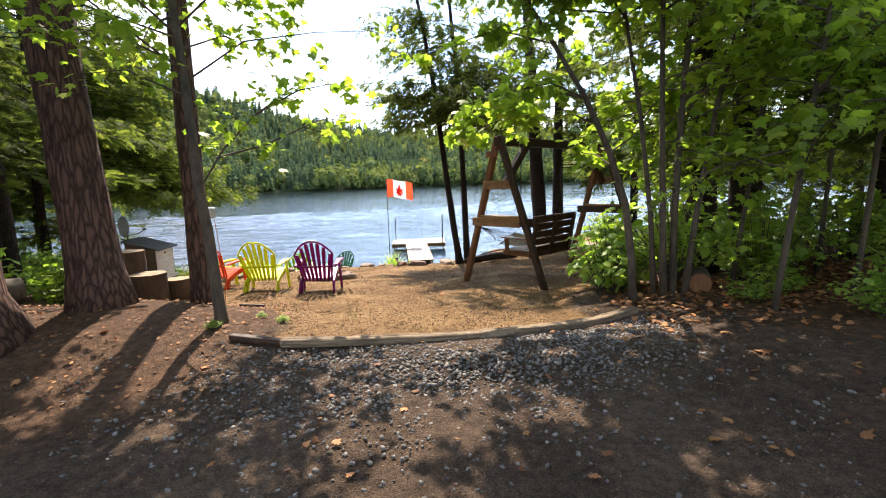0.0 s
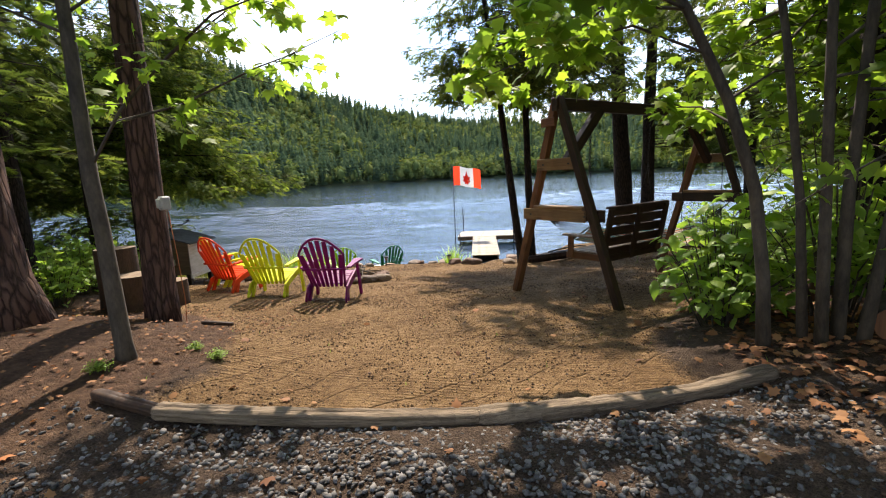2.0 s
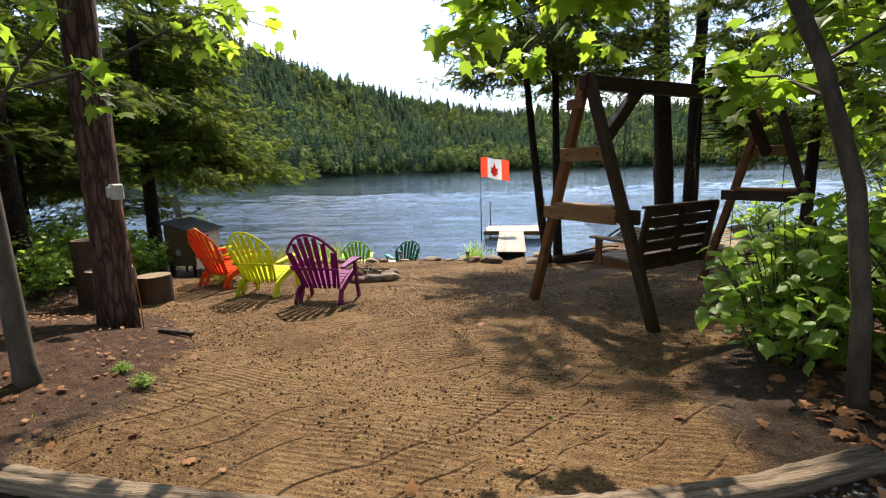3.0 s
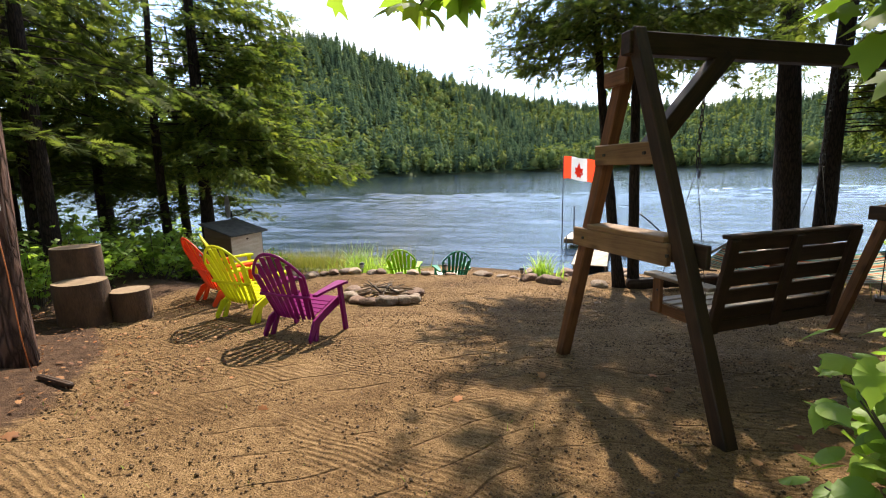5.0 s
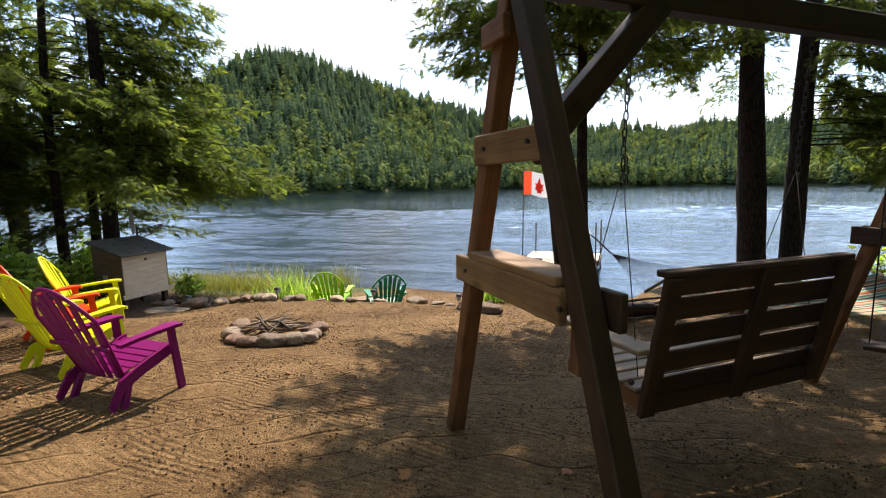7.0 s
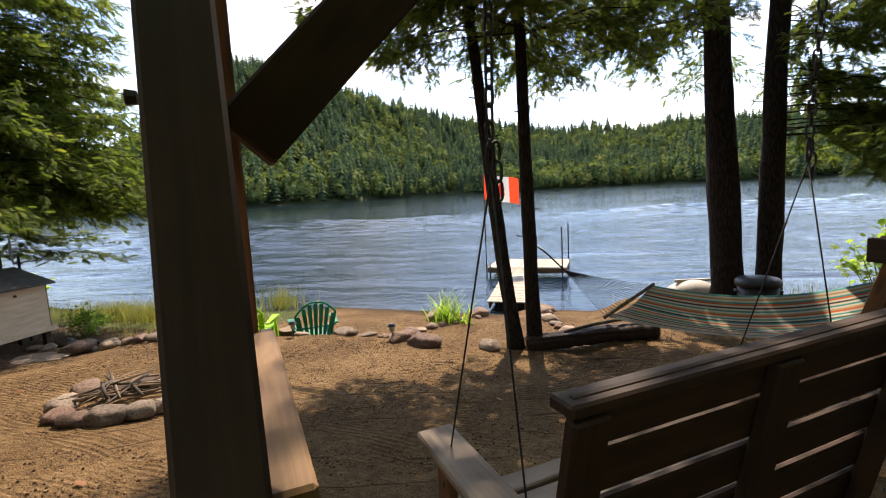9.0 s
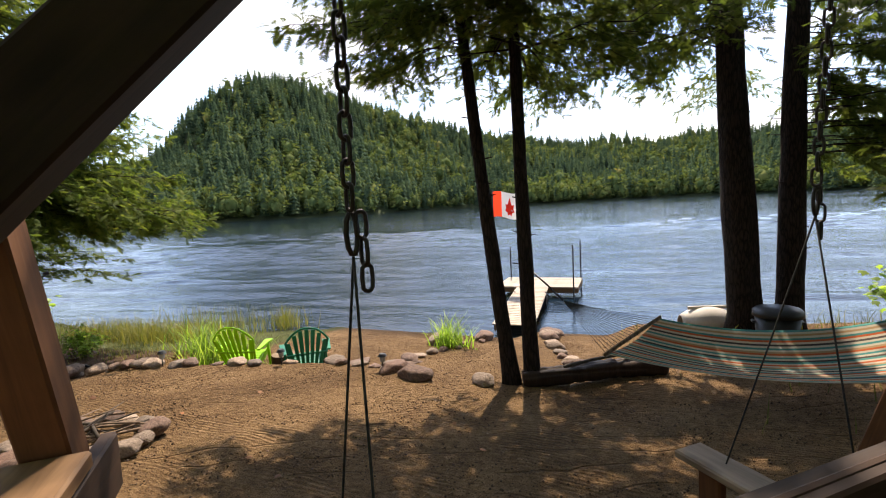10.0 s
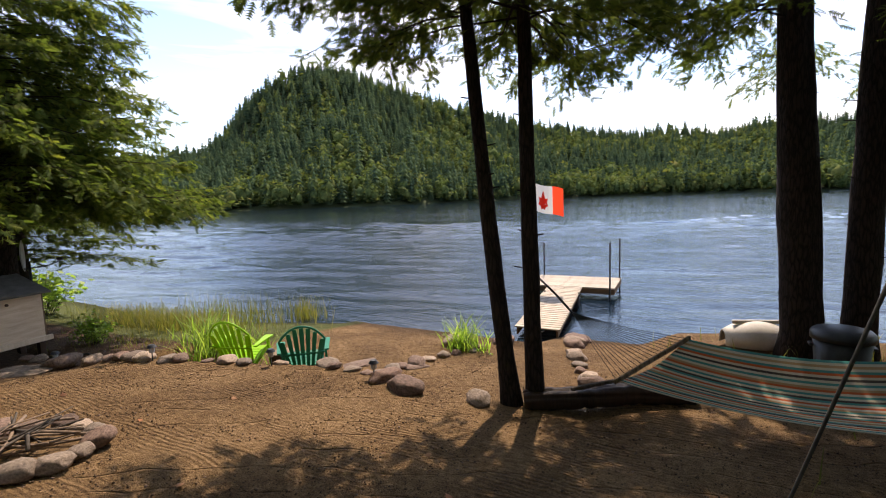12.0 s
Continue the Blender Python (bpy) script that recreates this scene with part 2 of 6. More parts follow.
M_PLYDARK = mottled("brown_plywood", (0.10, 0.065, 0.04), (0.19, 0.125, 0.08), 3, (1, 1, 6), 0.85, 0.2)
M_DOCK = wood("pale_dock_boards", (0.25, 0.20, 0.145), (0.46, 0.38, 0.285))
M_GREYLOG = mottled("weathered_grey_log", (0.024, 0.017, 0.012), (0.30, 0.225, 0.155), 3.0, (0.8, 13, 13), 0.92, 1.0, 0.02, 0.2, 0, 14)
M_PINE = bark("red_pine_bark", (0.016, 0.010, 0.009), (0.15, 0.085, 0.066), 0.8, 0.03)
M_HEMLOCK = bark("hemlock_bark", (0.008, 0.006, 0.005), (0.045, 0.032, 0.026), 1.2, 0.02)
M_SMOOTH = mottled("grey_brown_maple_bark", (0.02, 0.016, 0.012), (0.10, 0.077, 0.057), 12, (1, 1, 0.35), 0.9, 0.4, 0.006)
M_STUMPSIDE = mottled("barkless_stump", (0.014, 0.008, 0.005), (0.105, 0.058, 0.032), 5, (1, 1, 0.35), 0.9, 0.8, 0.02)
M_STUMPEND = mottled("cut_wood_end", (0.11, 0.072, 0.043), (0.25, 0.175, 0.11), 9, (1, 1, 1), 0.85, 0.3, 0.004)
M_STONE = mottled("field_stone", (0.055, 0.042, 0.036), (0.32, 0.255, 0.205), 6, (1, 1, 1), 0.85, 0.6, 0.03, 0.3, 0.3, 60, 0, [(0.0, (0.55, 0.5, 0.47)), (0.3, (1.1, 0.82, 0.72)), (0.6, (0.9, 0.88, 0.84)), (0.85, (1.35, 1.22, 1.05)), (1.0, (1.5, 1.45, 1.35))])
M_GRAVEL = mottled("crushed_gravel", (0.040, 0.037, 0.035), (0.18, 0.168, 0.157), 20, (1, 1, 1), 0.85, 0.3, 0.004, 0.3, 0.55, 120)
M_SEAT = wood("worn_seat_slats", (0.13, 0.09, 0.06), (0.30, 0.22, 0.155))
M_ROPE = mottled("dark_rope", (0.014, 0.013, 0.012), (0.05, 0.048, 0.044), 60, (1, 1, 1), 0.9, 0.4, 0.002)
M_CHAIN = mottled("rusty_steel_chain", (0.02, 0.018, 0.017), (0.07, 0.06, 0.055), 30, (1, 1, 1), 0.5, 0.2, 0.002, 0.5, 0, 90, 0.7)
M_MAPLE = leaf("maple_leaf", [(0.2, (0.1012, 0.1672, 0.0264)), (0.55, (0.1672, 0.2552, 0.0396)), (0.9, (0.2728, 0.3432, 0.0528))], 0.6)
M_NEEDLE = leaf("hemlock_needles", [(0.2, (0.0326, 0.0516, 0.0135)), (0.6, (0.059, 0.0825, 0.0197)), (0.9, (0.1039, 0.1179, 0.0281))], 0.5, 0.7, spec=0.06)
M_CEDARLEAF = leaf("dark_conifer_needles", [(0.2, (0.0363, 0.0554, 0.0165)), (0.6, (0.0627, 0.0871, 0.0231)), (0.9, (0.1155, 0.132, 0.0343))], 0.55, 0.7, spec=0.06)
M_SHORE = leaf("shore_hemlock_needles", [(0.2, (0.0468, 0.0749, 0.0187)), (0.6, (0.0889, 0.1229, 0.0281)), (0.9, (0.1755, 0.193, 0.0398))], 0.46, 0.7, spec=0.06)
M_UNDER = leaf("understorey_leaf", [(0.2, (0.11, 0.19, 0.035)), (0.6, (0.19, 0.29, 0.055)), (0.85, (0.29, 0.38, 0.08)), (0.97, (0.36, 0.43, 0.26))], 0.5)
M_REED = leaf("reed_grass", [(0.2, (0.075, 0.095, 0.024)), (0.55, (0.15, 0.155, 0.04)), (0.9, (0.27, 0.215, 0.08))], 0.35)
M_LITTER = leaf("fallen_leaf", [(0.15, (0.09, 0.034, 0.014)), (0.4, (0.17, 0.07, 0.026)), (0.7, (0.29, 0.145, 0.06)), (0.95, (0.36, 0.085, 0.025))], 0.15, 0.75, (0.8, 0.6, 0.4))
M_FARCON = leaf("far_conifer", [(0.25, (0.034, 0.062, 0.040)), (0.5, (0.052, 0.085, 0.047)), (0.75, (0.082, 0.112, 0.052))], 0.25, 0.95, spec=0.03, vary=0.2, patch=0.13)
M_FARDEC = leaf("far_broadleaf", [(0.2, (0.058, 0.092, 0.038)), (0.5, (0.088, 0.122, 0.042)), (0.72, (0.135, 0.150, 0.048)), (0.85, (0.20, 0.15, 0.05))], 0.25, 0.95, spec=0.03, vary=0.35, patch=0.13)


def plastic(name, c):
    return leaf(name, [(0.2, tuple(0.9 * x for x in c)), (0.8, c)], 0.16, 0.4, (0.7, 0.7, 0.7))


M_PINK = plastic("magenta_plastic", (0.20, 0.004, 0.115))
M_YELLOW = plastic("lime_yellow_plastic", (0.62, 0.64, 0.02))
M_RED = plastic("orange_red_plastic", (0.72, 0.07, 0.015))
M_LIME = plastic("lime_green_plastic", (0.30, 0.60, 0.02))
M_TEAL = plastic("teal_green_plastic", (0.01, 0.22, 0.13))


# ---- mesh helpers ----
def link_mesh(name, verts, faces, mats, parent=None, label="", smooth=False, mat_index=None):
    me = bpy.data.meshes.new(name)
    me.from_pydata([tuple(v) for v in verts], [], faces)
    for m in mats if isinstance(mats, (list, tuple)) else [mats]:
        me.materials.append(m)
    if mat_index is not None:
        me.polygons.foreach_set("material_index", mat_index)
    if smooth:
        me.polygons.foreach_set("use_smooth", [True] * len(me.polygons))
    me.update()
    ob = new(name, me)
    ob.parent = parent
    if label:
        ob["label"] = label
    return ob


def part(name, bm, material, parent=None, label="", smooth=False):
    """Links a bmesh as one mesh object under a thing or a part."""
    me = bpy.data.meshes.new(name)
    bm.normal_update()
    bm.to_mesh(me)
    bm.free()
    for m in material if isinstance(material, (list, tuple)) else [material]:
        me.materials.append(m)
    if smooth:
        me.polygons.foreach_set("use_smooth", [True] * len(me.polygons))
    ob = new(name, me)
    ob.parent = parent
    if label:
        ob["label"] = label
    return ob


def thing(name, at, label, category, group="", turn=0.0, kind=""):
    ob = new(name)
    ob.matrix_basis = pose(at[0], at[1], at[2], 0, 0, turn)
    ob.empty_display_size = 0.1
    return tagged(ob, label, category, group, kind)


def board_bm(p0, p1, wide, thick, side, bevel=0.006, bm=None):
    """A sawn board from p0 to p1: wide along 'side', thick across it. Its length runs along local z."""
    bm = bm or bmesh.new()
    p0, p1 = Vector(p0), Vector(p1)
    d = (p1 - p0).normalized()
    s = Vector(side)
    s = (s - d * s.dot(d)).normalized()
    t = d.cross(s)
    m = Matrix((( *(s * wide), 0), (*(t * thick), 0), (*(d * (p1 - p0).length), 0), (*((p0 + p1) / 2), 1))).transposed()
    r = bmesh.ops.create_cube(bm, size=1.0, matrix=m)
    if bevel:
        es = list({e for v in r["verts"] for e in v.link_edges})
        bmesh.ops.bevel(bm, geom=es, offset=bevel, segments=1, affect="EDGES")
    return bm


def board(name, p0, p1, wide, thick, side, material, parent, label="", bevel=0.006):
    """A board as a part, with its own axes so that the grain runs along its length."""
    p0, p1 = Vector(p0), Vector(p1)
    d = (p1 - p0).normalized()
    s = Vector(side)
    s = (s - d * s.dot(d)).normalized()
    t = d.cross(s)
    n = (p1 - p0).length
    ob = part(name, board_bm((0, 0, -n / 2), (0, 0, n / 2), wide, thick, (1, 0, 0), bevel), material, parent, label)
    ob.matrix_basis = Matrix((( *s, 0), (*t, 0), (*d, 0), (*((p0 + p1) / 2), 1))).transposed()
    return ob


def tube_arrays(pts, radii, sides=10, cap=True):
    """Vertices and faces of a tapered tube along a line of points."""
    pts = [Vector(p) for p in pts]
    vs, fs = [], []
    ref = Vector((0.3, 0.9, 0.1))
    for i, p in enumerate(pts):
        d = (pts[min(i + 1, len(pts) - 1)] - pts[max(i - 1, 0)]).normalized()
        a = d.cross(ref)
        a = a.normalized() if a.length > 0.05 else d.cross(Vector((1, 0, 0))).normalized()
        b = d.cross(a)
        for k in range(sides):
            w = 2 * math.pi * k / sides
            vs.append(p + (a * math.cos(w) + b * math.sin(w)) * radii[i])
    for i in range(len(pts) - 1):
        for k in range(sides):
            k2 = (k + 1) % sides
            fs.append((i * sides + k, i * sides + k2, (i + 1) * sides + k2, (i + 1) * sides + k))
    if cap:
        fs.append(tuple(range(sides))[::-1])
        fs.append(tuple(range((len(pts) - 1) * sides, len(pts) * sides)))
    return vs, fs


def tube(name, pts, radii, material, parent=None, label="", sides=10):
    if isinstance(radii, (int, float)):
        radii = [radii] * len(pts)
    vs, fs = tube_arrays(pts, radii, sides)
    return link_mesh(name, vs, fs, material, parent, label, True)


class Joined:
    """Collects many small pieces for one mesh."""

    def __init__(self):
        self.v, self.f, self.n = [], [], 0

    def add(self, vs, fs):
        self.v.extend(vs)
        self.f.extend([tuple(i + self.n for i in f) for f in fs])
        self.n += len(vs)


def scatter(name, tv, tri, pos, rot, size, material, parent=None, label="", slots=None, extra=()):
    """One mesh of many copies of a small template: tv (n,3), tri (m,3), pos (k,3), rot (k,3,3), size (k,) or (k,3)."""
    tv, pos, rot, size = np.asarray(tv, float), np.asarray(pos, float), np.asarray(rot, float), np.asarray(size, float)
    if size.ndim == 1:
        size = np.repeat(size[:, None], 3, 1)
    k, nv = len(pos), len(tv)
    v = np.einsum("kij,knj->kni", rot, tv[None] * size[:, None, :]) + pos[:, None, :]
    f = (np.asarray(tri)[None] + (np.arange(k) * nv)[:, None, None]).reshape(-1, 3)
    me = bpy.data.meshes.new(name)
    me.vertices.add(k * nv)
    me.vertices.foreach_set("co", v.reshape(-1))
    me.loops.add(len(f) * 3)
    me.loops.foreach_set("vertex_index", f.reshape(-1))
    me.polygons.add(len(f))
    me.polygons.foreach_set("loop_start", np.arange(len(f)) * 3)
    me.polygons.foreach_set("loop_total", np.full(len(f), 3))
    mats = material if isinstance(material, (list, tuple)) else [material]
    for m in mats:
        me.materials.append(m)
    if slots is not None:
        me.polygons.foreach_set("material_index", np.repeat(np.asarray(slots), len(tri)))
    me.update(calc_edges=True)
    ob = new(name, me)
    ob.parent = parent
    if label:
        ob["label"] = label
    return ob


RNG = np.random.default_rng(7)


def turns(yaw, pitch, roll):
    """Rotation matrices Rz(yaw) Rx(pitch) Ry(roll)."""
    yaw, pitch, roll = np.broadcast_arrays(np.asarray(yaw, float), pitch, roll)
    cz, sz, cx, sx, cy, sy = np.cos(yaw), np.sin(yaw), np.cos(pitch), np.sin(pitch), np.cos(roll), np.sin(roll)
    o, i = np.zeros_like(cz), np.ones_like(cz)
    rz = np.stack([np.stack([cz, -sz, o], -1), np.stack([sz, cz, o], -1), np.stack([o, o, i], -1)], -2)
    rx = np.stack([np.stack([i, o, o], -1), np.stack([o, cx, -sx], -1), np.stack([o, sx, cx], -1)], -2)
    ry = np.stack([np.stack([cy, o, sy], -1), np.stack([o, i, o], -1), np.stack([-sy, o, cy], -1)], -2)
    return rz @ rx @ ry


def smooth(a, b, x):
    t = np.clip((np.asarray(x, float) - a) / (b - a), 0, 1)
    return t * t * (3 - 2 * t)


# ---- the lie of the land ----
UP_Y = [-30, 2, 3.3, 4.3, 5, 6, 7, 8, 9, 10, 11, 12, 13, 15]
UP_Z = [0.25, 0.27, 0.31, 0.36, 0.25, 0.15, 0.07, 0.0, -0.05, -0.19, -0.28, -0.38, -0.46, -0.6]
EDGE_X = [-14, -8, -6, -4, -2.1, -0.7, 0.2]
EDGE_Y = [12.6, 11.9, 11.95, 12.4, 13.25, 13.1, 13.1]
SHORE_X = [-200, -60, -20, -12, -8, -4.4, -1, 2.6, 6, 12, 40, 200]
SHORE_Y = [60, 22, 16.6, 16.0, 16.6, 18.0, 18.6, 19.9, 20.3, 19.5, 24, 70]
# far shore distance and skyline height by azimuth (degrees to the left of +y)
FAR_AZ = [-70, -40, -25, -12, 0, 12, 25, 35, 45, 55, 65, 80]
FAR_R = [150, 200, 260, 310, 330, 310, 270, 236, 232, 250, 300, 420]
SKY_AZ = [-70, -30, -18, -11, -5, -1, 3.4, 8, 14, 19.7, 25.5, 31, 35, 38, 41, 44, 47, 50, 52.5, 55, 60, 80]
SKY_E = [3, 4.6, 5.6, 6.0, 6.4, 5.8, 6.6, 6.4, 7.4, 8.6, 10.2, 12.0, 13.2, 14.2, 14.9, 14.9, 13.8, 11.6, 8.2, 6.0, 5.2, 3.6]
HILL_DEPTH = 190.0
EYE0 = (1.5, 6.0)


def land(x, y):
    x, y = np.asarray(x, float), np.asarray(y, float)
    up = np.interp(y, UP_Y, UP_Z)
    up = up + 0.36 * np.exp(-(((x + 3.3) / 1.5) ** 2 + ((y - 5.2) / 1.15) ** 2))
    up = up + 0.28 * smooth(-3.6, -5.5, x) * smooth(7.0, 5.5, y)
    up = up + 0.25 * np.exp(-(((x - 3.1) / 1.0) ** 2 + ((y - 6.0) / 1.3) ** 2)) + 0.28 * smooth(3.0, 6.0, x)
    ye = np.interp(x, EDGE_X, EDGE_Y)
    low = np.interp(y, [11, 13.5, 15.5, 16.6, 17.8, 20], [-0.80, -0.93, -1.08, -1.2, -1.36, -1.9])
    sy = np.interp(x, SHORE_X, SHORE_Y)
    low = np.where(x < -5.5, np.interp(y - sy, [-5, -3.5, -1.5, 0, 2, 6], [-0.62, -0.8, -1.1, -1.35, -1.7, -2.4]), low)
    step = smooth(ye - 0.02, ye + 0.22, y)
    left = up * (1 - step) + low * step
    path = np.interp(y, [13, 15, 17, 18.4, 20, 23], [-0.46, -0.76, -1.1, -1.35, -1.75, -2.4])
    path = np.where(y < 13, up, path)
    right = np.interp(y - sy, [-6.5, -5, -3, -1, 0, 1.5, 5], [-0.44, -0.47, -0.6, -1.1, -1.35, -1.7, -2.4])
    right = np.where(y < 13.4, np.interp(y, [0, 12, 13.4], [0, 0, 1]) * right + (1 - np.interp(y, [0, 12, 13.4], [0, 0, 1])) * up, right) + 0.12 * smooth(3.5, 7, x) * smooth(1, -2, y - sy)
    z = left * (1 - smooth(-0.95, -0.45, x)) + path * smooth(-0.95, -0.45, x)
    z = z * (1 - smooth(0.9, 1.7, x)) + right * smooth(0.9, 1.7, x)
    z = z - 0.22 * smooth(-4.2, -6.0, x) * smooth(9.5, 10.8, y) * (1 - smooth(11.9, 12.4, y))
    # lake bed, far shore and hills
    dx, dy = x - EYE0[0], y - EYE0[1]
    r, az = np.hypot(dx, dy), np.degrees(np.arctan2(-dx, dy))
    bed = np.maximum(-1.9 - 0.08 * (y - sy), -6)
    z = np.where(y > sy + 4, np.minimum(z, bed), z)
    rs = np.interp(az, FAR_AZ, FAR_R) + 5 * np.sin(az * 1.3) + 3 * np.sin(az * 3.7)
    top = np.tan(np.radians(np.interp(az, SKY_AZ, SKY_E))) * (rs + HILL_DEPTH) - 9.0
    q = np.clip((r - rs) / HILL_DEPTH, -1, 1.6)
    wob = 0.05 * np.sin(x * 0.045 + 1.0) * np.cos(y * 0.038) + 0.03 * np.sin(x * 0.11 + y * 0.07)
    hill = np.where(q > 0, WATER + 0.3 + (top + 1.5) * np.clip(1.0 * q - 0.18 * np.sin(np.clip(q, 0, 1) * math.pi) * 0.6 + wob * np.sin(np.clip(q, 0, 1) * math.pi), 0, 1.02) - np.maximum(q - 1, 0) * 30, WATER + q * 60)
    far = (np.abs(az) < 100) & (r > 90)
    z = np.where(far, np.maximum(np.where(q > -0.2, hill, -6), -6), z)
    return z


def ground_z(x, y):
    return float(land(np.array([x]), np.array([y]))[0])


def axis_points(lo, hi, fine_lo, fine_hi, step, grow=1.12, cap=9.0):
    p = list(np.arange(fine_lo, fine_hi + step, step))
    d = step
    while p[-1] < hi:
        d = min(d * grow, cap)
        p.append(p[-1] + d)
    d = step
    q = [fine_lo]
    while q[-1] > lo:
        d = min(d * grow, cap)
        q.append(q[-1] - d)
    return np.array(sorted(set(np.round(q[1:], 4)) | set(np.round(p, 4))))


LOG_X = [-1.75, -1.27, -0.75, -0.11, 0.43, 0.94, 1.46, 2.12]
LOG_Y = [4.36, 4.27, 4.30, 4.37, 4.48, 4.67, 4.93, 5.27]


def build_ground():
    xs = axis_points(-520, 420, -9.0, 5.5, 0.09, 1.13)
    ys = axis_points(-60, 640, -0.5, 19.5, 0.09, 1.13)
    X, Y = np.meshgrid(xs, ys)
    Z = land(X, Y)
    near = np.exp(-(((X) / 14) ** 2 + ((Y - 8) / 14) ** 2))
    nz = np.array([noise.noise((a * 1.7, b * 1.7, 0)) * 0.022 + noise.noise((a * 6, b * 6, 3)) * 0.008 for a, b in zip(X.ravel(), Y.ravel())]).reshape(X.shape)
    Z = Z + nz * near
    ny, nx = X.shape
    v = np.stack([X, Y, Z], -1).reshape(-1, 3)
    i = np.arange((ny - 1) * (nx - 1))
    a = (i // (nx - 1)) * nx + i % (nx - 1)
    f = np.stack([a, a + 1, a + nx + 1, a + nx], -1)
    me = bpy.data.meshes.new("ground")
    me.vertices.add(len(v))
    me.vertices.foreach_set("co", v.reshape(-1))
    me.loops.add(len(f) * 4)
    me.loops.foreach_set("vertex_index", f.reshape(-1))
    me.polygons.add(len(f))
    me.polygons.foreach_set("loop_start", np.arange(len(f)) * 4)
    me.polygons.foreach_set("loop_total", np.full(len(f), 4))
    me.polygons.foreach_set("use_smooth", np.ones(len(f), bool))
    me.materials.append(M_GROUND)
    me.update(calc_edges=True)
    x, y = v[:, 0], v[:, 1]
    sy = np.interp(x, SHORE_X, SHORE_Y)
    logy = np.interp(x, LOG_X, LOG_Y)
    leftb = np.interp(y, [4, 5, 6, 6.8, 7.6, 9, 11, 12.5, 14], [-1.6, -1.45, -1.95, -2.9, -4.6, -5.2, -5.8, -5.4, -6.2])
    rightb = np.interp(y, [4, 5.2, 6, 7, 8.5, 11, 14, 20], [2.0, 1.75, 1.6, 1.9, 3.6, 5.0, 5.0, 6.0])
    sand = smooth(-0.35, 0.35, y - logy) * smooth(-0.45, 0.45, x - leftb) * smooth(-0.45, 0.45, rightb - x)
    needles = np.clip(smooth(-0.6, -2.6, x) * smooth(1.0, 4.5, y) + smooth(2.2, 3.4, x) * smooth(3.4, 5.0, y) + smooth(20, 60, np.hypot(x, y)), 0, 1)
    needles = np.where((y < 0), np.clip(needles + smooth(-2, -6, y), 0, 1), needles)
    grass = np.clip(smooth(-4.6, -6.2, x) * smooth(13.3, 14.5, y) + 0.25 * smooth(-4.2, -5.5, x) * smooth(8, 10, y), 0, 1)
    grass = np.maximum(grass, smooth(5.2, 6.5, x) * smooth(12, 14, y) * 0.7)
    forest = smooth(60, 110, np.hypot(x, y - 6))
    wet = smooth(-1.22, -1.34, v[:, 2]) * (1 - forest)
    for nm, val in (("sand", sand), ("needles", needles), ("grass", grass), ("forest", forest), ("wet", wet)):
        me.attributes.new(nm, "FLOAT", "POINT").data.foreach_set("value", val.astype(np.float32))
    ob = new("ground", me)
    return tagged(ob, "raked brown sand and gravelly forest soil sloping to a lake", "ground", kind="structure")


build_ground()


def build_lake():
    """A sheet of water with wind ripples in its surface, smoother far out."""
    xs = axis_points(-1200, 1200, -26, 14, 0.22, 1.05, 60.0)
    ys = axis_points(8, 1200, 15.0, 52.0, 0.16, 1.04, 60.0)
    X, Y = np.meshgrid(xs, ys)
    Z = np.zeros_like(X)
    rw = np.random.default_rng(17)
    for k in range(36):
        wl = 1.0 * 1.035 ** k
        th = rw.normal(-1.35, 0.24)
        amp = 0.0045 * wl ** 0.6
        q = 2 * math.pi / wl
        fade = np.exp(-(np.hypot(X, Y - 10) / (95 * wl)) ** 2)
        Z += amp * np.sin(q * (X * math.cos(th) + Y * math.sin(th)) + rw.random() * 6.28) * fade
    gust = 0.55 + 0.9 * smooth(0.35, 0.75, 0.5 + 0.5 * np.sin(X * 0.06 + 0.8 * np.sin(Y * 0.05)) * np.cos(Y * 0.09 + 0.02 * X))
    calm = smooth(-0.3, 2.5, Y - np.interp(X, SHORE_X, SHORE_Y))
    Z = WATER + Z * gust * (0.25 + 0.75 * calm)
    ny, nx = X.shape
    i = np.arange((ny - 1) * (nx - 1))
    a = (i // (nx - 1)) * nx + i % (nx - 1)
    f = np.stack([a, a + 1, a + nx + 1, a + nx], -1)
    me = bpy.data.meshes.new("water")
    me.vertices.add(X.size)
    me.vertices.foreach_set("co", np.stack([X, Y, Z], -1).reshape(-1))
    me.loops.add(len(f) * 4)
    me.loops.foreach_set("vertex_index", f.reshape(-1))
    me.polygons.add(len(f))
    me.polygons.foreach_set("loop_start", np.arange(len(f)) * 4)
    me.polygons.foreach_set("loop_total", np.full(len(f), 4))
    me.polygons.foreach_set("use_smooth", np.ones(len(f), bool))
    me.materials.append(M_WATER)
    me.update(calc_edges=True)
    return new("water", me)


lake = build_lake()
tagged(lake, "dark blue lake water rippled by a light wind", "lake", kind="structure")


# ---- the porch swing in its timber frame ----
SWING_AT, SWING_TURN = (1.04, 8.18), 44.5


def swing_point(u, v, z):
    """u along the beam, v towards the back of the bench."""
    c, s = math.cos(radians(SWING_TURN)), math.sin(radians(SWING_TURN))
    return Vector((SWING_AT[0] + u * c + v * s, SWING_AT[1] + u * s - v * c, z))


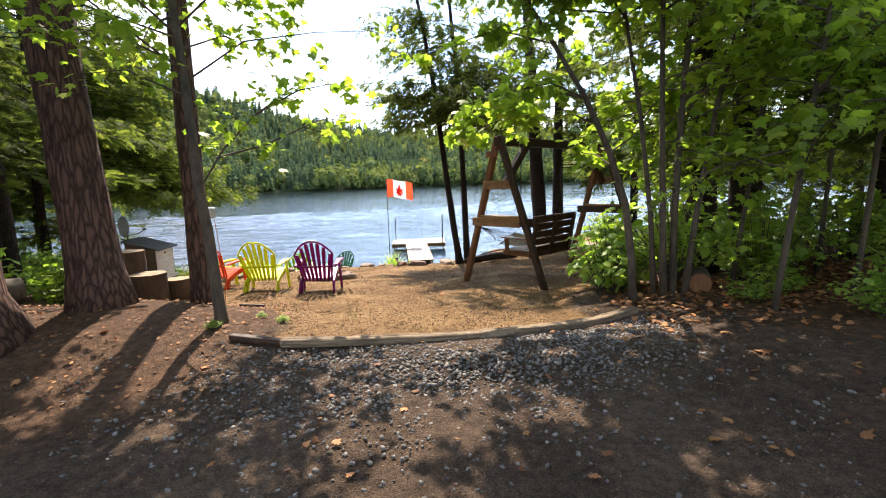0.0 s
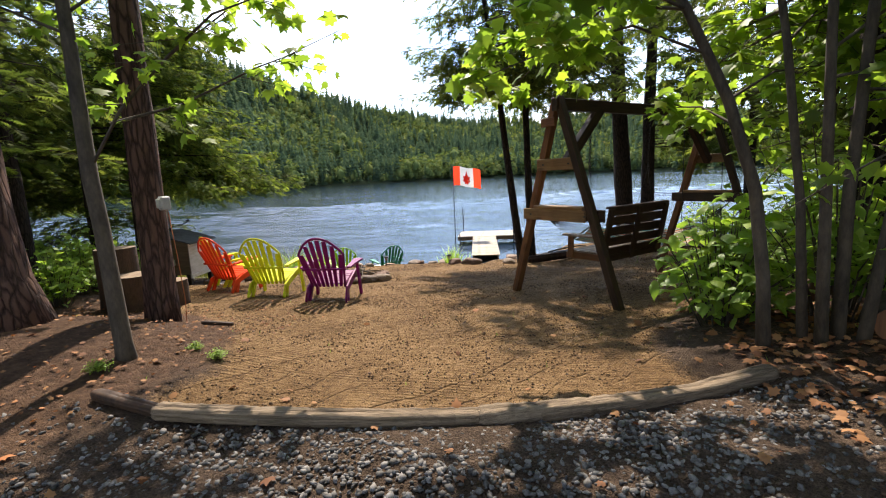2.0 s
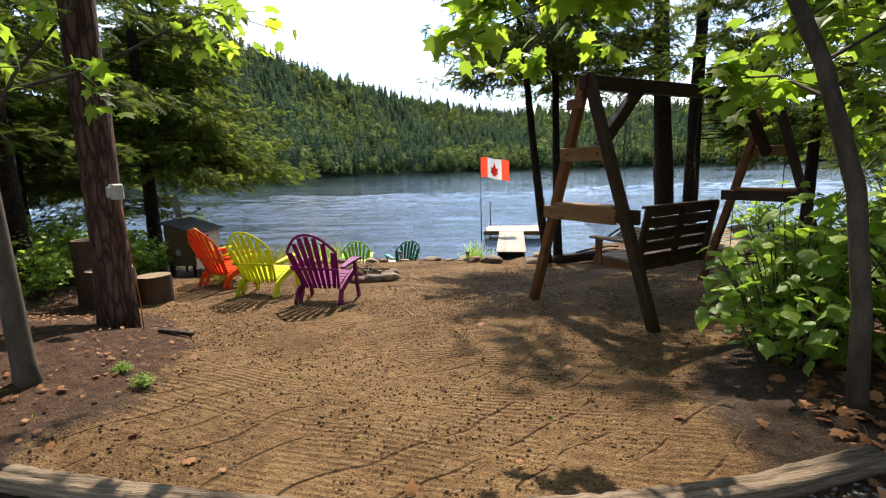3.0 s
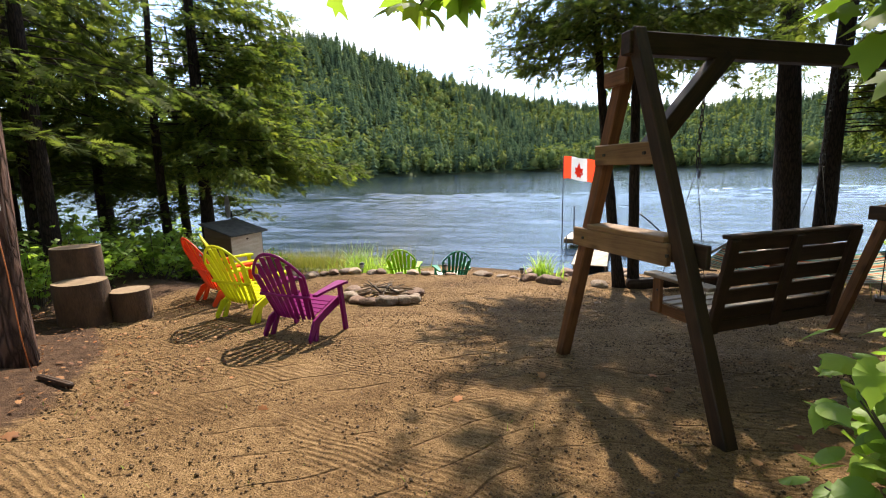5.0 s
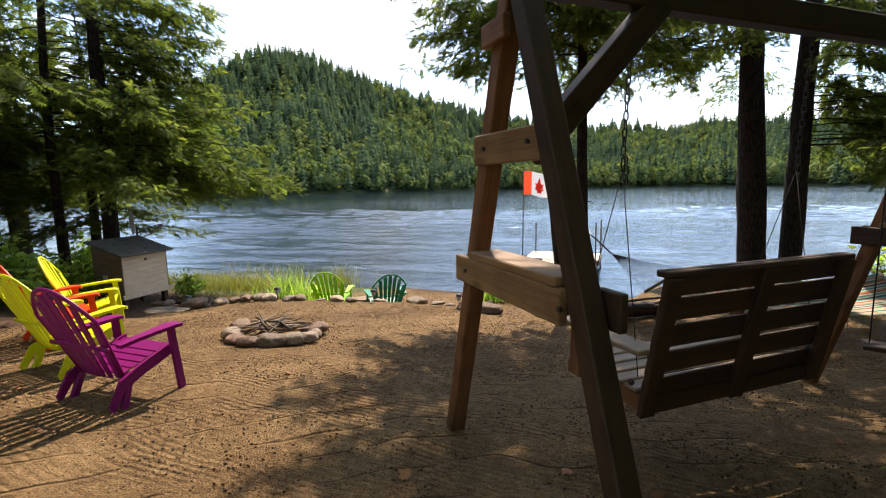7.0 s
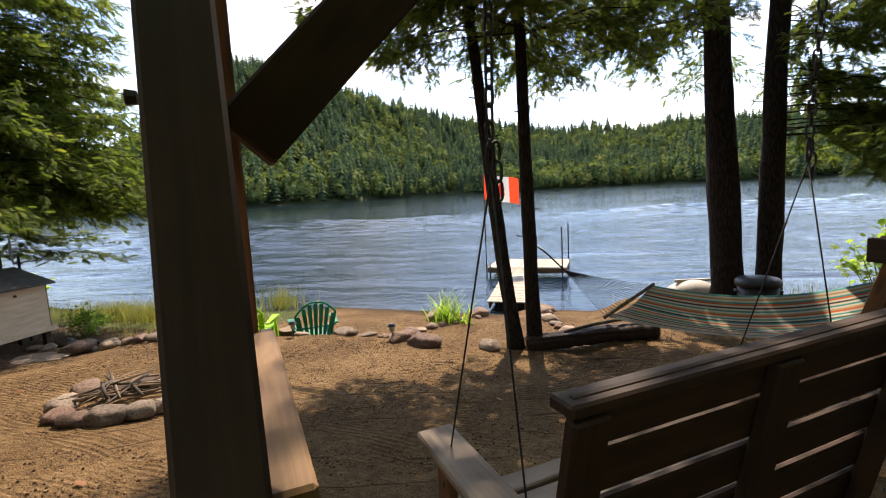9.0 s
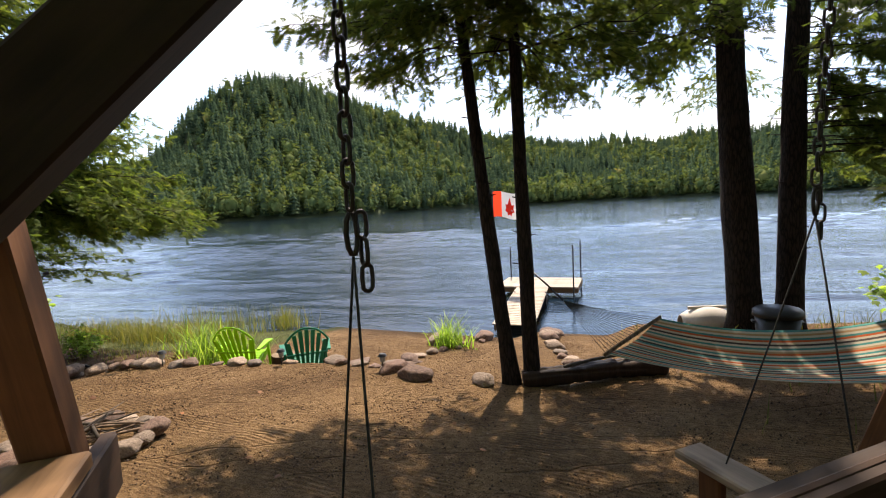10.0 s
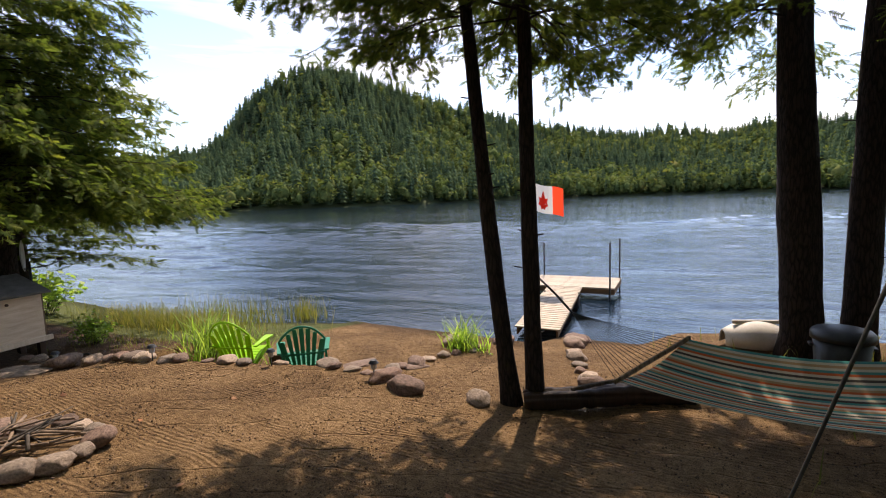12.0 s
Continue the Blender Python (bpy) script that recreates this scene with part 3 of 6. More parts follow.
def build_swing_frame():
    root = thing("swing_frame", (SWING_AT[0], SWING_AT[1], 0.0), "brown timber A-frame for a porch swing, standing on sand", "swing frame", turn=SWING_TURN)
    span, top = 3.4, 2.33

    def loc(u, v, z):
        return (u, -v, z)

    for end, sgn in ((0.0, -1), (span, 1)):
        for v in (-0.84, 0.84):
            w = swing_point(end, v, 0)
            zf = ground_z(w.x, w.y) - 0.03
            # legs at v > 0 get the dark colour to paint in their shaded side
            board("leg", loc(end, v, zf), loc(end + (0.028 * sgn if v > 0 else 0.0), -0.045 if v < 0 else 0.005, top + 0.1), 0.092, 0.092, (1, 0, 0), M_CEDAR if v < 0 else M_STAIN_SHADE, root)
        k = 0.84 * (1 - 1.66 / 2.4)
        board("upper_crosspiece", loc(end + 0.066 * sgn, -k - 0.06, 1.66), loc(end + 0.02 * sgn, k - 0.03, 1.66), 0.14, 0.038, (0, 0, 1), M_TAN, root, "tan crosspiece high on the frame")
        for off in (-0.067, 0.067):
            k = 0.84 * (1 - 1.05 / 2.4)
            near = k - 0.05 if off * sgn > 0 else k + 0.11
            # outer board tan, inner board in the dark timber colour
            board("lower_crosspiece", loc(end + off, -k - 0.10, 1.05), loc(end + off, near, 1.05), 0.14, 0.038, (0, 0, 1), M_TAN if off * sgn > 0 else M_STAIN_SHADE, root, "bare tan crosspiece")
        board("shelf_board", loc(end, -0.84 * (1 - 1.14 / 2.4) + 0.05, 1.14), loc(end, 0.84 * (1 - 1.14 / 2.4) - 0.05, 1.14), 0.175, 0.038, (1, 0, 0), M_TAN, root, "bare flat board laid across")
        board("cleat", loc(end + sgn * 0.062, -0.24, 2.16), loc(end + sgn * 0.062, -0.02, 2.16), 0.10, 0.036, (0, 0, 1), M_CEDAR, root)
        board("brace", loc(end - sgn * 0.05, 0.0, 1.62), loc(end - sgn * 0.72, 0.0, top - 0.01), 0.09, 0.125, (0, 1, 0), M_STAIN_SHADE, root)
        for bz, bv in ((1.66, -0.2), (1.66, 0.2), (1.05, -0.43), (1.05, 0.43)):
            bm = bmesh.new()
            bmesh.ops.create_cone(bm, segments=6, radius1=0.012, radius2=0.010, depth=0.014, cap_ends=True, matrix=pose(*loc(end + sgn * 0.09, bv, bz), 0, 90, 0))
            part("bolt", bm, M_CHAIN, root)
    board("beam", loc(-0.10, 0, top + 0.02), loc(span + 0.10, 0, top + 0.02), 0.14, 0.09, (0, 0, 1), M_STAIN_SHADE, root, "dark beam across the top")
    return root


def chain_link_template():
    j = Joined()
    pts = []
    for k in range(13):
        w = 2 * math.pi * k / 12
        pts.append((0.011 * math.cos(w), 0, 0.013 * math.copysign(1, math.sin(w)) * (abs(math.sin(w)) > 0.01) + 0.011 * math.sin(w)))
    vs, fs = tube_arrays(pts, [0.0042] * 13, 6, False)
    return vs, fs


def build_chain(p_top, p_bot, parent):
    vs, fs = chain_link_template()
    p_top, p_bot = Vector(p_top), Vector(p_bot)
    n = int((p_top - p_bot).length / 0.040)
    d = (p_bot - p_top) / n
    me = None
    for i in range(n):
        if me is None:
            ob = link_mesh("chain_link", vs, fs, M_CHAIN, parent, "", True)
            me = ob.data
        else:
            ob = new("chain_link", me)
            ob.parent = parent
        ob.matrix_basis = Matrix.Translation(p_top + d * (i + 0.5)) @ pose(0, 0, 0, 0, 0, 90 * (i % 2) + 20)
    return d


def build_bench():
    root = thing("porch_swing", (SWING_AT[0], SWING_AT[1], 0.0), "dark-stained slatted wooden bench swing hung on chains and ropes", "swing bench", turn=SWING_TURN)

    def loc(u, v, z):
        return (u, -v, z)

    u0, u1 = 0.56, 1.80
    seat_z, ARM = 0.50, 0.72

    def back(z):
        return 0.125 + (z - 0.41) * 0.20

    for k, z in enumerate((0.46, 0.60, 0.735, 0.87, 1.00)):
        h = 0.115 if k < 4 else 0.13
        board("back_slat", loc(u0 + 0.01, back(z + 0.05), z + 0.05), loc(u1 - 0.01, back(z + 0.05), z + 0.05), h, 0.022, (0, -0.2, 1), M_STAIN_SHADE, root)
    board("top_rail", loc(u0 - 0.01, back(1.085), 1.095), loc(u1 + 0.01, back(1.085), 1.095), 0.075, 0.03, (0, 1, 0), M_STAIN_SHADE, root)
    for u in (u0 + 0.035, (u0 + u1) / 2, u1 - 0.035):
        board("back_post", loc(u, back(0.38) + 0.03, 0.38), loc(u, back(1.08) + 0.03, 1.08), 0.09, 0.036, (1, 0, 0), M_STAIN_SHADE, root)
    for v in (-0.36, -0.25, -0.14, -0.03, 0.075):
        board("seat_slat", loc(u0, v, seat_z), loc(u1, v, seat_z), 0.09, 0.022, (0, 1, 0), M_SEAT, root, "worn pale seat slat")
    for u in (u0 + 0.02, (u0 + u1) / 2, u1 - 0.02):
        board("seat_rail", loc(u, -0.41, seat_z - 0.055), loc(u, 0.14, seat_z - 0.055), 0.085, 0.036, (0, 0, 1), M_CEDAR, root)
    board("front_rail", loc(u0, -0.42, seat_z - 0.06), loc(u1, -0.42, seat_z - 0.06), 0.085, 0.025, (0, 0, 1), M_CEDAR, root)
    board("rear_rail", loc(u0, 0.15, seat_z - 0.07), loc(u1, 0.15, seat_z - 0.07), 0.085, 0.025, (0, 0, 1), M_STAIN_SHADE, root)
    for u in (u0 - 0.005, u1 + 0.005):
        board("arm_post", loc(u, -0.34, seat_z - 0.09), loc(u, -0.34, ARM - 0.02), 0.085, 0.036, (0, 1, 0), M_CEDAR, root)
        board("armrest", loc(u, -0.44, ARM), loc(u, 0.20, ARM), 0.125, 0.028, (1, 0, 0), M_SEAT, root, "flat worn armrest")
    for u in (u0 + 0.045, u1 + 0.06):
        hang = Vector(loc(u, -0.035, 2.28))
        mid = Vector(loc(u, -0.07, 1.632))
        build_chain(hang, mid, root)
        build_chain(mid + Vector((0.016, 0, -0.005)), mid + Vector((0.024, 0, -0.15)), root)
        tube("carabiner", [mid + Vector((0.010 * math.cos(a), 0, -0.045 + 0.038 * math.sin(a))) for a in np.linspace(0, 2 * math.pi, 11)], 0.005, M_CHAIN, root, "steel snap hook", 6)
        for v, z in ((-0.33, ARM), (0.10, ARM - 0.06)):
            tube("rope", [mid + Vector((0, 0, -0.085)), loc((u0 - 0.012 if u < 1.2 else u1 + 0.012) + (0.04 if v > 0 else 0.0), v, z - 0.1)], 0.0027, M_ROPE, root, "thin rope", 6)
            bm = bmesh.new()
            bmesh.ops.create_uvsphere(bm, u_segments=8, v_segments=6, radius=0.016, matrix=Matrix.Translation(loc(u0 - 0.012 if u < 1.2 else u1 + 0.012, v, z - 0.12)))
            part("eye_bolt", bm, M_CHAIN, root)
    return root


# ---- resin garden chairs ----
def build_adirondack(material, label, at, turn, group=""):
    """Origin on the ground under the seat; the chair faces local +y."""
    root = thing("adirondack_chair", (at[0], at[1], ground_z(*at) + 0.0), label, "garden chair", group, turn)
    root.scale = (1.0, 0.66, 0.95)
    # fan-shaped back
    n = 7
    lean = 0.42

    def back_pt(x, h):
        return Vector((x, -0.17 - lean * h, 0.26 + 0.72 * h))

    for k in range(n):
        a = (k - (n - 1) / 2) / ((n - 1) / 2)
        x0, x1 = 0.175 * a, 0.27 * a
        htop = 0.90 - 0.30 * abs(a) ** 2.2
        w0, w1 = 0.040, 0.066
        vs, fs = [], []
        seg = 6
        for i in range(seg + 1):
            h = -0.08 + (htop + 0.08) * i / seg
            t = i / seg
            c = x0 + (x1 - x0) * t
            w = w0 + (w1 - w0) * t
            if i == seg:
                w *= 0.8
            bow = 0.035 * (1 - a * a)
            for sx in (-0.5, 0.5):
                for th in (0.0, 0.016):
                    p = back_pt(c + sx * w, h)
                    vs.append(p + Vector((0, -bow - th, 0)))
        for i in range(seg):
            b = i * 4
            q = b + 4
            fs += [(b, b + 2, q + 2, q), (b + 1, q + 1, q + 3, b + 3), (b, q, q + 1, b + 1), (b + 2, b + 3, q + 3, q + 2)]
        fs += [(0, 1, 3, 2), (seg * 4, seg * 4 + 2, seg * 4 + 3, seg * 4 + 1)]
        link_mesh("back_slat", vs, fs, material, root)
    rim = []
    for k in range(17):
        a = -1 + 2 * k / 16
        h = 0.93 - 0.32 * abs(a) ** 2.2
        rim.append(back_pt(0.305 * a, h) + Vector((0, -0.035 * (1 - a * a) - 0.008, 0)))
    rim = [back_pt(-0.225, -0.08)] + [back_pt(-0.27, 0.3)] + rim + [back_pt(0.27, 0.3), back_pt(0.225, -0.08)]
    tube("back_rim", rim, 0.017, material, root, "", 8)
    for h in (0.30,):
        tube("back_crossbar", [back_pt(x, h) + Vector((0, -0.045, 0)) for x in (-0.30, -0.15, 0, 0.15, 0.30)], 0.018, material, root, "", 8)
    # seat slats, dropping towards the back
    for k in range(6):
        y = -0.17 + k * 0.098
        z = 0.245 + 0.02 * k + (0.012 if k < 5 else 0.0)
        board("seat_slat", (-0.25, y + 0.04, z), (0.25, y + 0.04, z), 0.088, 0.018, (0, 1, 0.22), material, root)
    for s in (-1, 1):
        # side rail that becomes the back foot
        pts = [(s * 0.265, 0.43, 0.335), (s * 0.268, 0.25, 0.295), (s * 0.27, 0.0, 0.24), (s * 0.275, -0.22, 0.175), (s * 0.28, -0.36, 0.02)]
        vs, fs = [], []
        for i, p in enumerate(pts):
            d = 0.045 if i < 4 else 0.03
            for sx in (-0.012, 0.012):
                for dz in (-d, d):
                    tilt = Vector((0, -0.5, 1)).normalized() if i >= 3 else Vector((0, 0, 1))
                    vs.append(Vector(p) + Vector((sx, 0, 0)) + tilt * dz)
        for i in range(len(pts) - 1):
            b, q = i * 4, i * 4 + 4
            fs += [(b, b + 1, q + 1, q), (b + 2, q + 2, q + 3, b + 3), (b, q, q + 2, b + 2), (b + 1, b + 3, q + 3, q + 1)]
        fs += [(0, 2, 3, 1), (len(vs) - 4, len(vs) - 3, len(vs) - 1, len(vs) - 2)]
        link_mesh("side_rail", vs, fs, material, root)
        board("rear_leg", (s * 0.25, -0.10, 0.22), (s * 0.27, -0.22, -0.01), 0.075, 0.035, (0, 1, 0), material, root, bevel=0.008)
        # front leg and arm
        board("front_leg", (s * 0.325, 0.42, -0.01), (s * 0.305, 0.36, 0.52), 0.085, 0.035, (0, 1, 0), material, root, bevel=0.008)
        vs, fs = [], []
        prof = [(-0.26, 0.055, 0.50), (-0.10, 0.07, 0.515), (0.15, 0.095, 0.53), (0.35, 0.125, 0.54), (0.43, 0.115, 0.537), (0.465, 0.07, 0.53)]
        for y, w, z in prof:
            for sx in (-0.5, 0.5):
                for dz in (0.0, -0.026):
                    vs.append((s * 0.325 + sx * w, y, z + dz))
        for i in range(len(prof) - 1):
            b, q = i * 4, i * 4 + 4
            fs += [(b, b + 2, q + 2, q), (b + 1, q + 1, q + 3, b + 3), (b, q, q + 1, b + 1), (b + 2, b + 3, q + 3, q + 2)]
        fs += [(0, 1, 3, 2), (len(vs) - 4, len(vs) - 2, len(vs) - 1, len(vs) - 3)]
        link_mesh("armrest", vs, fs, material, root)
    return root


build_swing_frame()
build_bench()
CH = "chairs round the fire pit"
build_adirondack(M_PINK, "magenta pink plastic garden chair with slatted fan back", (-2.04, 8.21), 3, CH)
build_adirondack(M_YELLOW, "lime yellow plastic garden chair beside the pink one", (-3.05, 8.44), 0, CH)
build_adirondack(M_RED, "orange-red plastic garden chair on the sand", (-4.02, 8.84), -16, CH)
build_adirondack(M_YELLOW, "lime yellow plastic garden chair beside the red one", (-4.42, 9.38), -35, CH)
build_adirondack(M_LIME, "lime green plastic garden chair facing the lake", (-4.05, 13.4), 22, "chairs by the water")
build_adirondack(M_TEAL, "teal green plastic garden chair facing the lake", (-2.97, 13.62), 44, "chairs by the water")


# ---- leaf and stone templates ----
def fan(outline, centre):
    v = [centre] + outline
    n = len(outline)
    return np.array(v, float), np.array([(0, 1 + k, 1 + (k + 1) % n) for k in range(n)])


HALF = [(0.0, 0.0, 0.0), (0.20, -0.10, -0.02), (0.27, 0.10, 0.0), (0.52, 0.16, -0.06), (0.40, 0.36, -0.02), (0.50, 0.60, -0.08), (0.22, 0.58, 0.0), (0.12, 0.80, -0.02), (0.0, 1.05, -0.08)]
MAPLE_V, MAPLE_F = fan(HALF + [(-x, y, z) for x, y, z in HALF[-2:0:-1]], (0, 0.32, 0.05))
BROAD_V, BROAD_F = fan([(0, 0, 0), (0.2, 0.2, -0.03), (0.28, 0.5, -0.05), (0.16, 0.82, -0.05), (0, 1.05, -0.10), (-0.16, 0.82, -0.05), (-0.28, 0.5, -0.05), (-0.2, 0.2, -0.03)], (0, 0.5, 0.05))

OVAL = [(0.0, 0.0, 0.0), (0.13, 0.03, -0.01), (0.22, 0.14, -0.02), (0.24, 0.13, -0.02), (0.30, 0.30, -0.03), (0.325, 0.29, -0.03), (0.32, 0.47, -0.04), (0.34, 0.48, -0.04), (0.28, 0.63, -0.05), (0.285, 0.66, -0.05), (0.19, 0.78, -0.06), (0.19, 0.81, -0.06), (0.08, 0.92, -0.09), (0.0, 1.10, -0.14)]
OVATE_V, OVATE_F = fan(OVAL + [(-x, y, z) for x, y, z in OVAL[-2:0:-1]], (0, 0.42, 0.06))


def spray_template():
    """A flat hemlock spray: one piece, with slim needle fingers on both sides of a twig."""
    v, f = [], []
    rows = 7
    for k in range(rows + 1):
        t = k / rows
        v.append((0.02 * math.sin(5 * t), t, -0.16 * t * t))
    for k in range(rows):
        t = k / rows
        reach = (0.09 + 0.26 * math.sin(math.pi * min(1.0, 0.25 + 0.75 * t)) ** 0.8) * (1.0 if k % 2 else 0.78)
        for s in (-1, 1):
            b = len(v)
            v.append((s * reach, t + 0.20 + 0.02 * s, -0.16 * t * t - 0.07 - 0.02 * (k % 3)))
            f.append((k, k + 1, b) if s > 0 else (k + 1, k, b))
    return np.array(v, float), np.array(f)


SPRAY_V, SPRAY_F = spray_template()


def rock_arrays(seed, sub=2, rough=0.22, flat=0.7):
    bm = bmesh.new()
    bmesh.ops.create_icosphere(bm, subdivisions=sub, radius=1.0)
    rp = random.Random(seed)
    planes = [Vector((rp.gauss(0, 1), rp.gauss(0, 1), rp.gauss(0, 0.8))).normalized() for _ in range(9)]
    for v in bm.verts:
        p = v.co.copy()
        d = noise.noise(p * 1.1 + Vector((seed * 3.7, seed, 0))) * rough * 1.6 + noise.noise(p * 2.6 + Vector((seed, 5, seed))) * rough * 0.6
        q = p * (1 + d)
        for n in planes:
            h = q.dot(n) - 0.74
            if h > 0:
                q -= n * h * 0.9
        v.co = q * 1.12
        v.co.z *= flat
    vs = [v.co.copy() for v in bm.verts]
    fs = [tuple(v.index for v in f.verts) for f in bm.faces]
    bm.free()
    return vs, fs


ROCKS = []
for s in range(6):
    vs, fs = rock_arrays(s + 1, 3)
    me = bpy.data.meshes.new("stone")
    me.from_pydata(vs, [], fs)
    me.materials.append(M_STONE)
    me.polygons.foreach_set("use_smooth", [True] * len(me.polygons))
    ROCKS.append(me)


def stone(parent, x, y, z, sx, sy, sz, turn, k):
    ob = new("stone", ROCKS[k % len(ROCKS)])
    ob.parent = parent
    ob.matrix_basis = pose(x, y, z, 0, 0, turn) @ Matrix.Diagonal((sx, sy, sz, 1))
    return ob


# ---- trees ----
def trunk_line(base, height, lean, wobble, seed, n=9):
    pts = []
    for i in range(n):
        t = i / (n - 1)
        w = Vector((noise.noise((seed, t * 3, 0)), noise.noise((seed, t * 3, 7)), 0)) * wobble * t
        pts.append(Vector(base) + Vector((lean[0] * t * height, lean[1] * t * height, t * height)) + w)
    return pts


def line_at(pts, z):
    for a, b in zip(pts, pts[1:]):
        if b.z >= z:
            return a.lerp(b, max(0.0, (z - a.z) / (b.z - a.z)))
    return pts[-1]


def conifer(name, label, base, height, r0, lean=(0, 0), first=1.5, reach=2.4, count=46, dens=26, bark_mat=None, needle=None, seed=1, size=0.30, flare=1.5, group="", stubs=True, sector=None, droop=0.28, top_taper=True):
    """A hemlock-like tree: tapered trunk with limbs, and flat drooping sprays along the limbs."""
    rnd = np.random.default_rng(seed)
    root = thing(name, base, label, "tree", group)
    pts = trunk_line((0, 0, -0.15), height, lean, 0.25, seed * 1.7, 12)
    rad = [max(0.012, r0 * (1 - 0.93 * (i / 11) ** 1.1)) for i in range(12)]
    fine, fr = [], []
    for k in range(11):
        for q in range(3):
            t = q / 3
            fine.append(pts[k].lerp(pts[k + 1], t))
            fr.append(rad[k] * (1 - t) + rad[k + 1] * t)
    for i, p in enumerate(fine):
        h = p.z + 0.15
        fr[i] *= 1 + (flare - 1) * math.exp(-h / 0.22)
    j = Joined()
    vs, fs = tube_arrays(fine + [pts[-1]], fr + [0.01], 14)
    lump = [Vector(v) for v in vs]
    for i, v in enumerate(lump):
        c = fine[min(i // 14, len(fine) - 1)]
        v += (v - c) * 0.16 * noise.noise(Vector((v.x * 9, v.y * 9, v.z * 2.5)) + Vector((seed, 0, 0)))
    j.add(lump, fs)
    P, R, S = [], [], []
    for b in range(count):
        f = (b + rnd.random()) / count
        z = first + (height * 0.97 - first) * f ** 1.45
        a0 = rnd.random() * 2 * math.pi
        if sector is not None and z < sector[2]:
            a0 = radians(sector[0]) + (rnd.random() - 0.5) * radians(sector[1])
        length = reach * ((1 - f) ** 0.7 if top_taper else 1.0) * (0.65 + 0.5 * rnd.random()) + 0.25
        o = line_at(pts, z)
        d = Vector((math.cos(a0), math.sin(a0), 0.12 - 0.1 * rnd.random()))
        line = [o]
        for q in range(1, 6):
            t = q / 5
            line.append(o + d * length * t + Vector((0, 0, -droop * length * t * t)) + Vector(rnd.normal(0, 0.03, 3)) * length * t)
        br = max(0.004, 0.011 * length * 0.5)
        j.add(*tube_arrays(line, [br * (1 - 0.8 * q / 5) for q in range(6)], 5, False))
        # side twigs lie flat beside the limb, each with sprays along it
        low = z < 6.5
        for k in range(max(4, int(length * (8 if low else 5)))):
            t = 0.14 + 0.86 * rnd.random() ** 0.85
            q = min(int(t * 5), 4)
            p = line[q].lerp(line[q + 1], t * 5 - q)
            ang = a0 + rnd.choice([-1, 1]) * (0.35 + 0.65 * rnd.random())
            tl = (0.12 + 0.40 * length * (1.08 - t)) * (0.6 + 0.6 * rnd.random())
            dv = Vector((math.cos(ang), math.sin(ang), -0.10 - 0.25 * rnd.random()))
            e = p + dv * tl + Vector((0, 0, (-0.10 + 0.22 * rnd.normal()) * tl))
            if low:
                j.add(*tube_arrays([p, e], [0.0045, 0.0015], 3, False))
            for i in range(max(2, int(tl * dens * (1.35 if low else 0.2)))):
                w = rnd.random() ** 0.8
                P.append(p.lerp(e, w) + Vector(rnd.normal(0, 0.03, 3)))
                R.append((ang - math.pi / 2 + rnd.choice([-1, 1]) * (0.15 + 0.75 * rnd.random()), -0.25 + 0.42 * rnd.normal(), 0.55 * rnd.normal()))
                S.append(size * (0.40 if low else 0.80) * (0.6 + 0.8 * rnd.random()))
    if stubs:
        for k in range(12):
            z = 0.6 + rnd.random() * min(4.5, height * 0.5)
            a0 = rnd.random() * 2 * math.pi
            o = line_at(pts, z)
            ln = r0 + 0.02 + 0.07 * rnd.random()
            j.add(*tube_arrays([o, o + Vector((math.cos(a0), math.sin(a0), 0.15)) * ln], [0.012, 0.006], 5, True))
    link_mesh("trunk", j.v, j.f, bark_mat or M_HEMLOCK, root, "", True)
    if P:
        R = np.array(R)
        scatter("crown", SPRAY_V, SPRAY_F, P, turns(R[:, 0], R[:, 1], R[:, 2]), S, needle or M_NEEDLE, root, "drooping green needle sprays")
    return root


def broadleaf(name, label, base, stems, branches, leaves, seed, bark_mat=None, size=0.11, spread=0.45, mat=None, group="", category="tree", template=None, hang=-0.5):
    """stems: lists of (x, y, z, r) from the base; branches: lists of points (x, y, z), each a twig with leaves round its outer part."""
    rnd = np.random.default_rng(seed)
    root = thing(name, base, label, category, group)
    j = Joined()
    for st in stems:
        p = [Vector(q[:3]) for q in st]
        j.add(*tube_arrays(p, [q[3] for q in st], 10))
    P, R = [], []
    for br in branches:
        p = [Vector(q) for q in br]
        j.add(*tube_arrays(p, [0.012 * (1 - 0.75 * i / (len(p) - 1)) for i in range(len(p))], 5, False))
        ln = sum((b - a).length for a, b in zip(p, p[1:]))
        for tw in range(max(3, int(ln * 5))):
            t = 0.2 + 0.8 * rnd.random()
            q = min(int(t * (len(p) - 1)), len(p) - 2)
            o = p[q].lerp(p[q + 1], t * (len(p) - 1) - q)
            e = o + Vector(rnd.normal(0, 1, 3) * np.array([1, 1, 0.5])).normalized() * spread * (0.4 + 0.8 * rnd.random())
            j.add(*tube_arrays([o, e], [0.004, 0.002], 4, False))
            for k in range(leaves):
                c = o.lerp(e, 0.3 + 0.8 * rnd.random()) + Vector(rnd.normal(0, 0.06, 3))
                P.append(c)
                R.append((rnd.random() * 2 * math.pi, hang + 0.45 * rnd.normal(), 0.4 * rnd.normal()))
    link_mesh("trunk", j.v, j.f, bark_mat or M_SMOOTH, root, "", True)
    R = np.array(R)
    tv, tf = template or (MAPLE_V, MAPLE_F)
    scatter("crown", tv, tf, P, turns(R[:, 0], R[:, 1], R[:, 2]), size * (0.65 + 0.6 * rnd.random(len(P))), mat or M_MAPLE, root, "light green leaves")
    return root


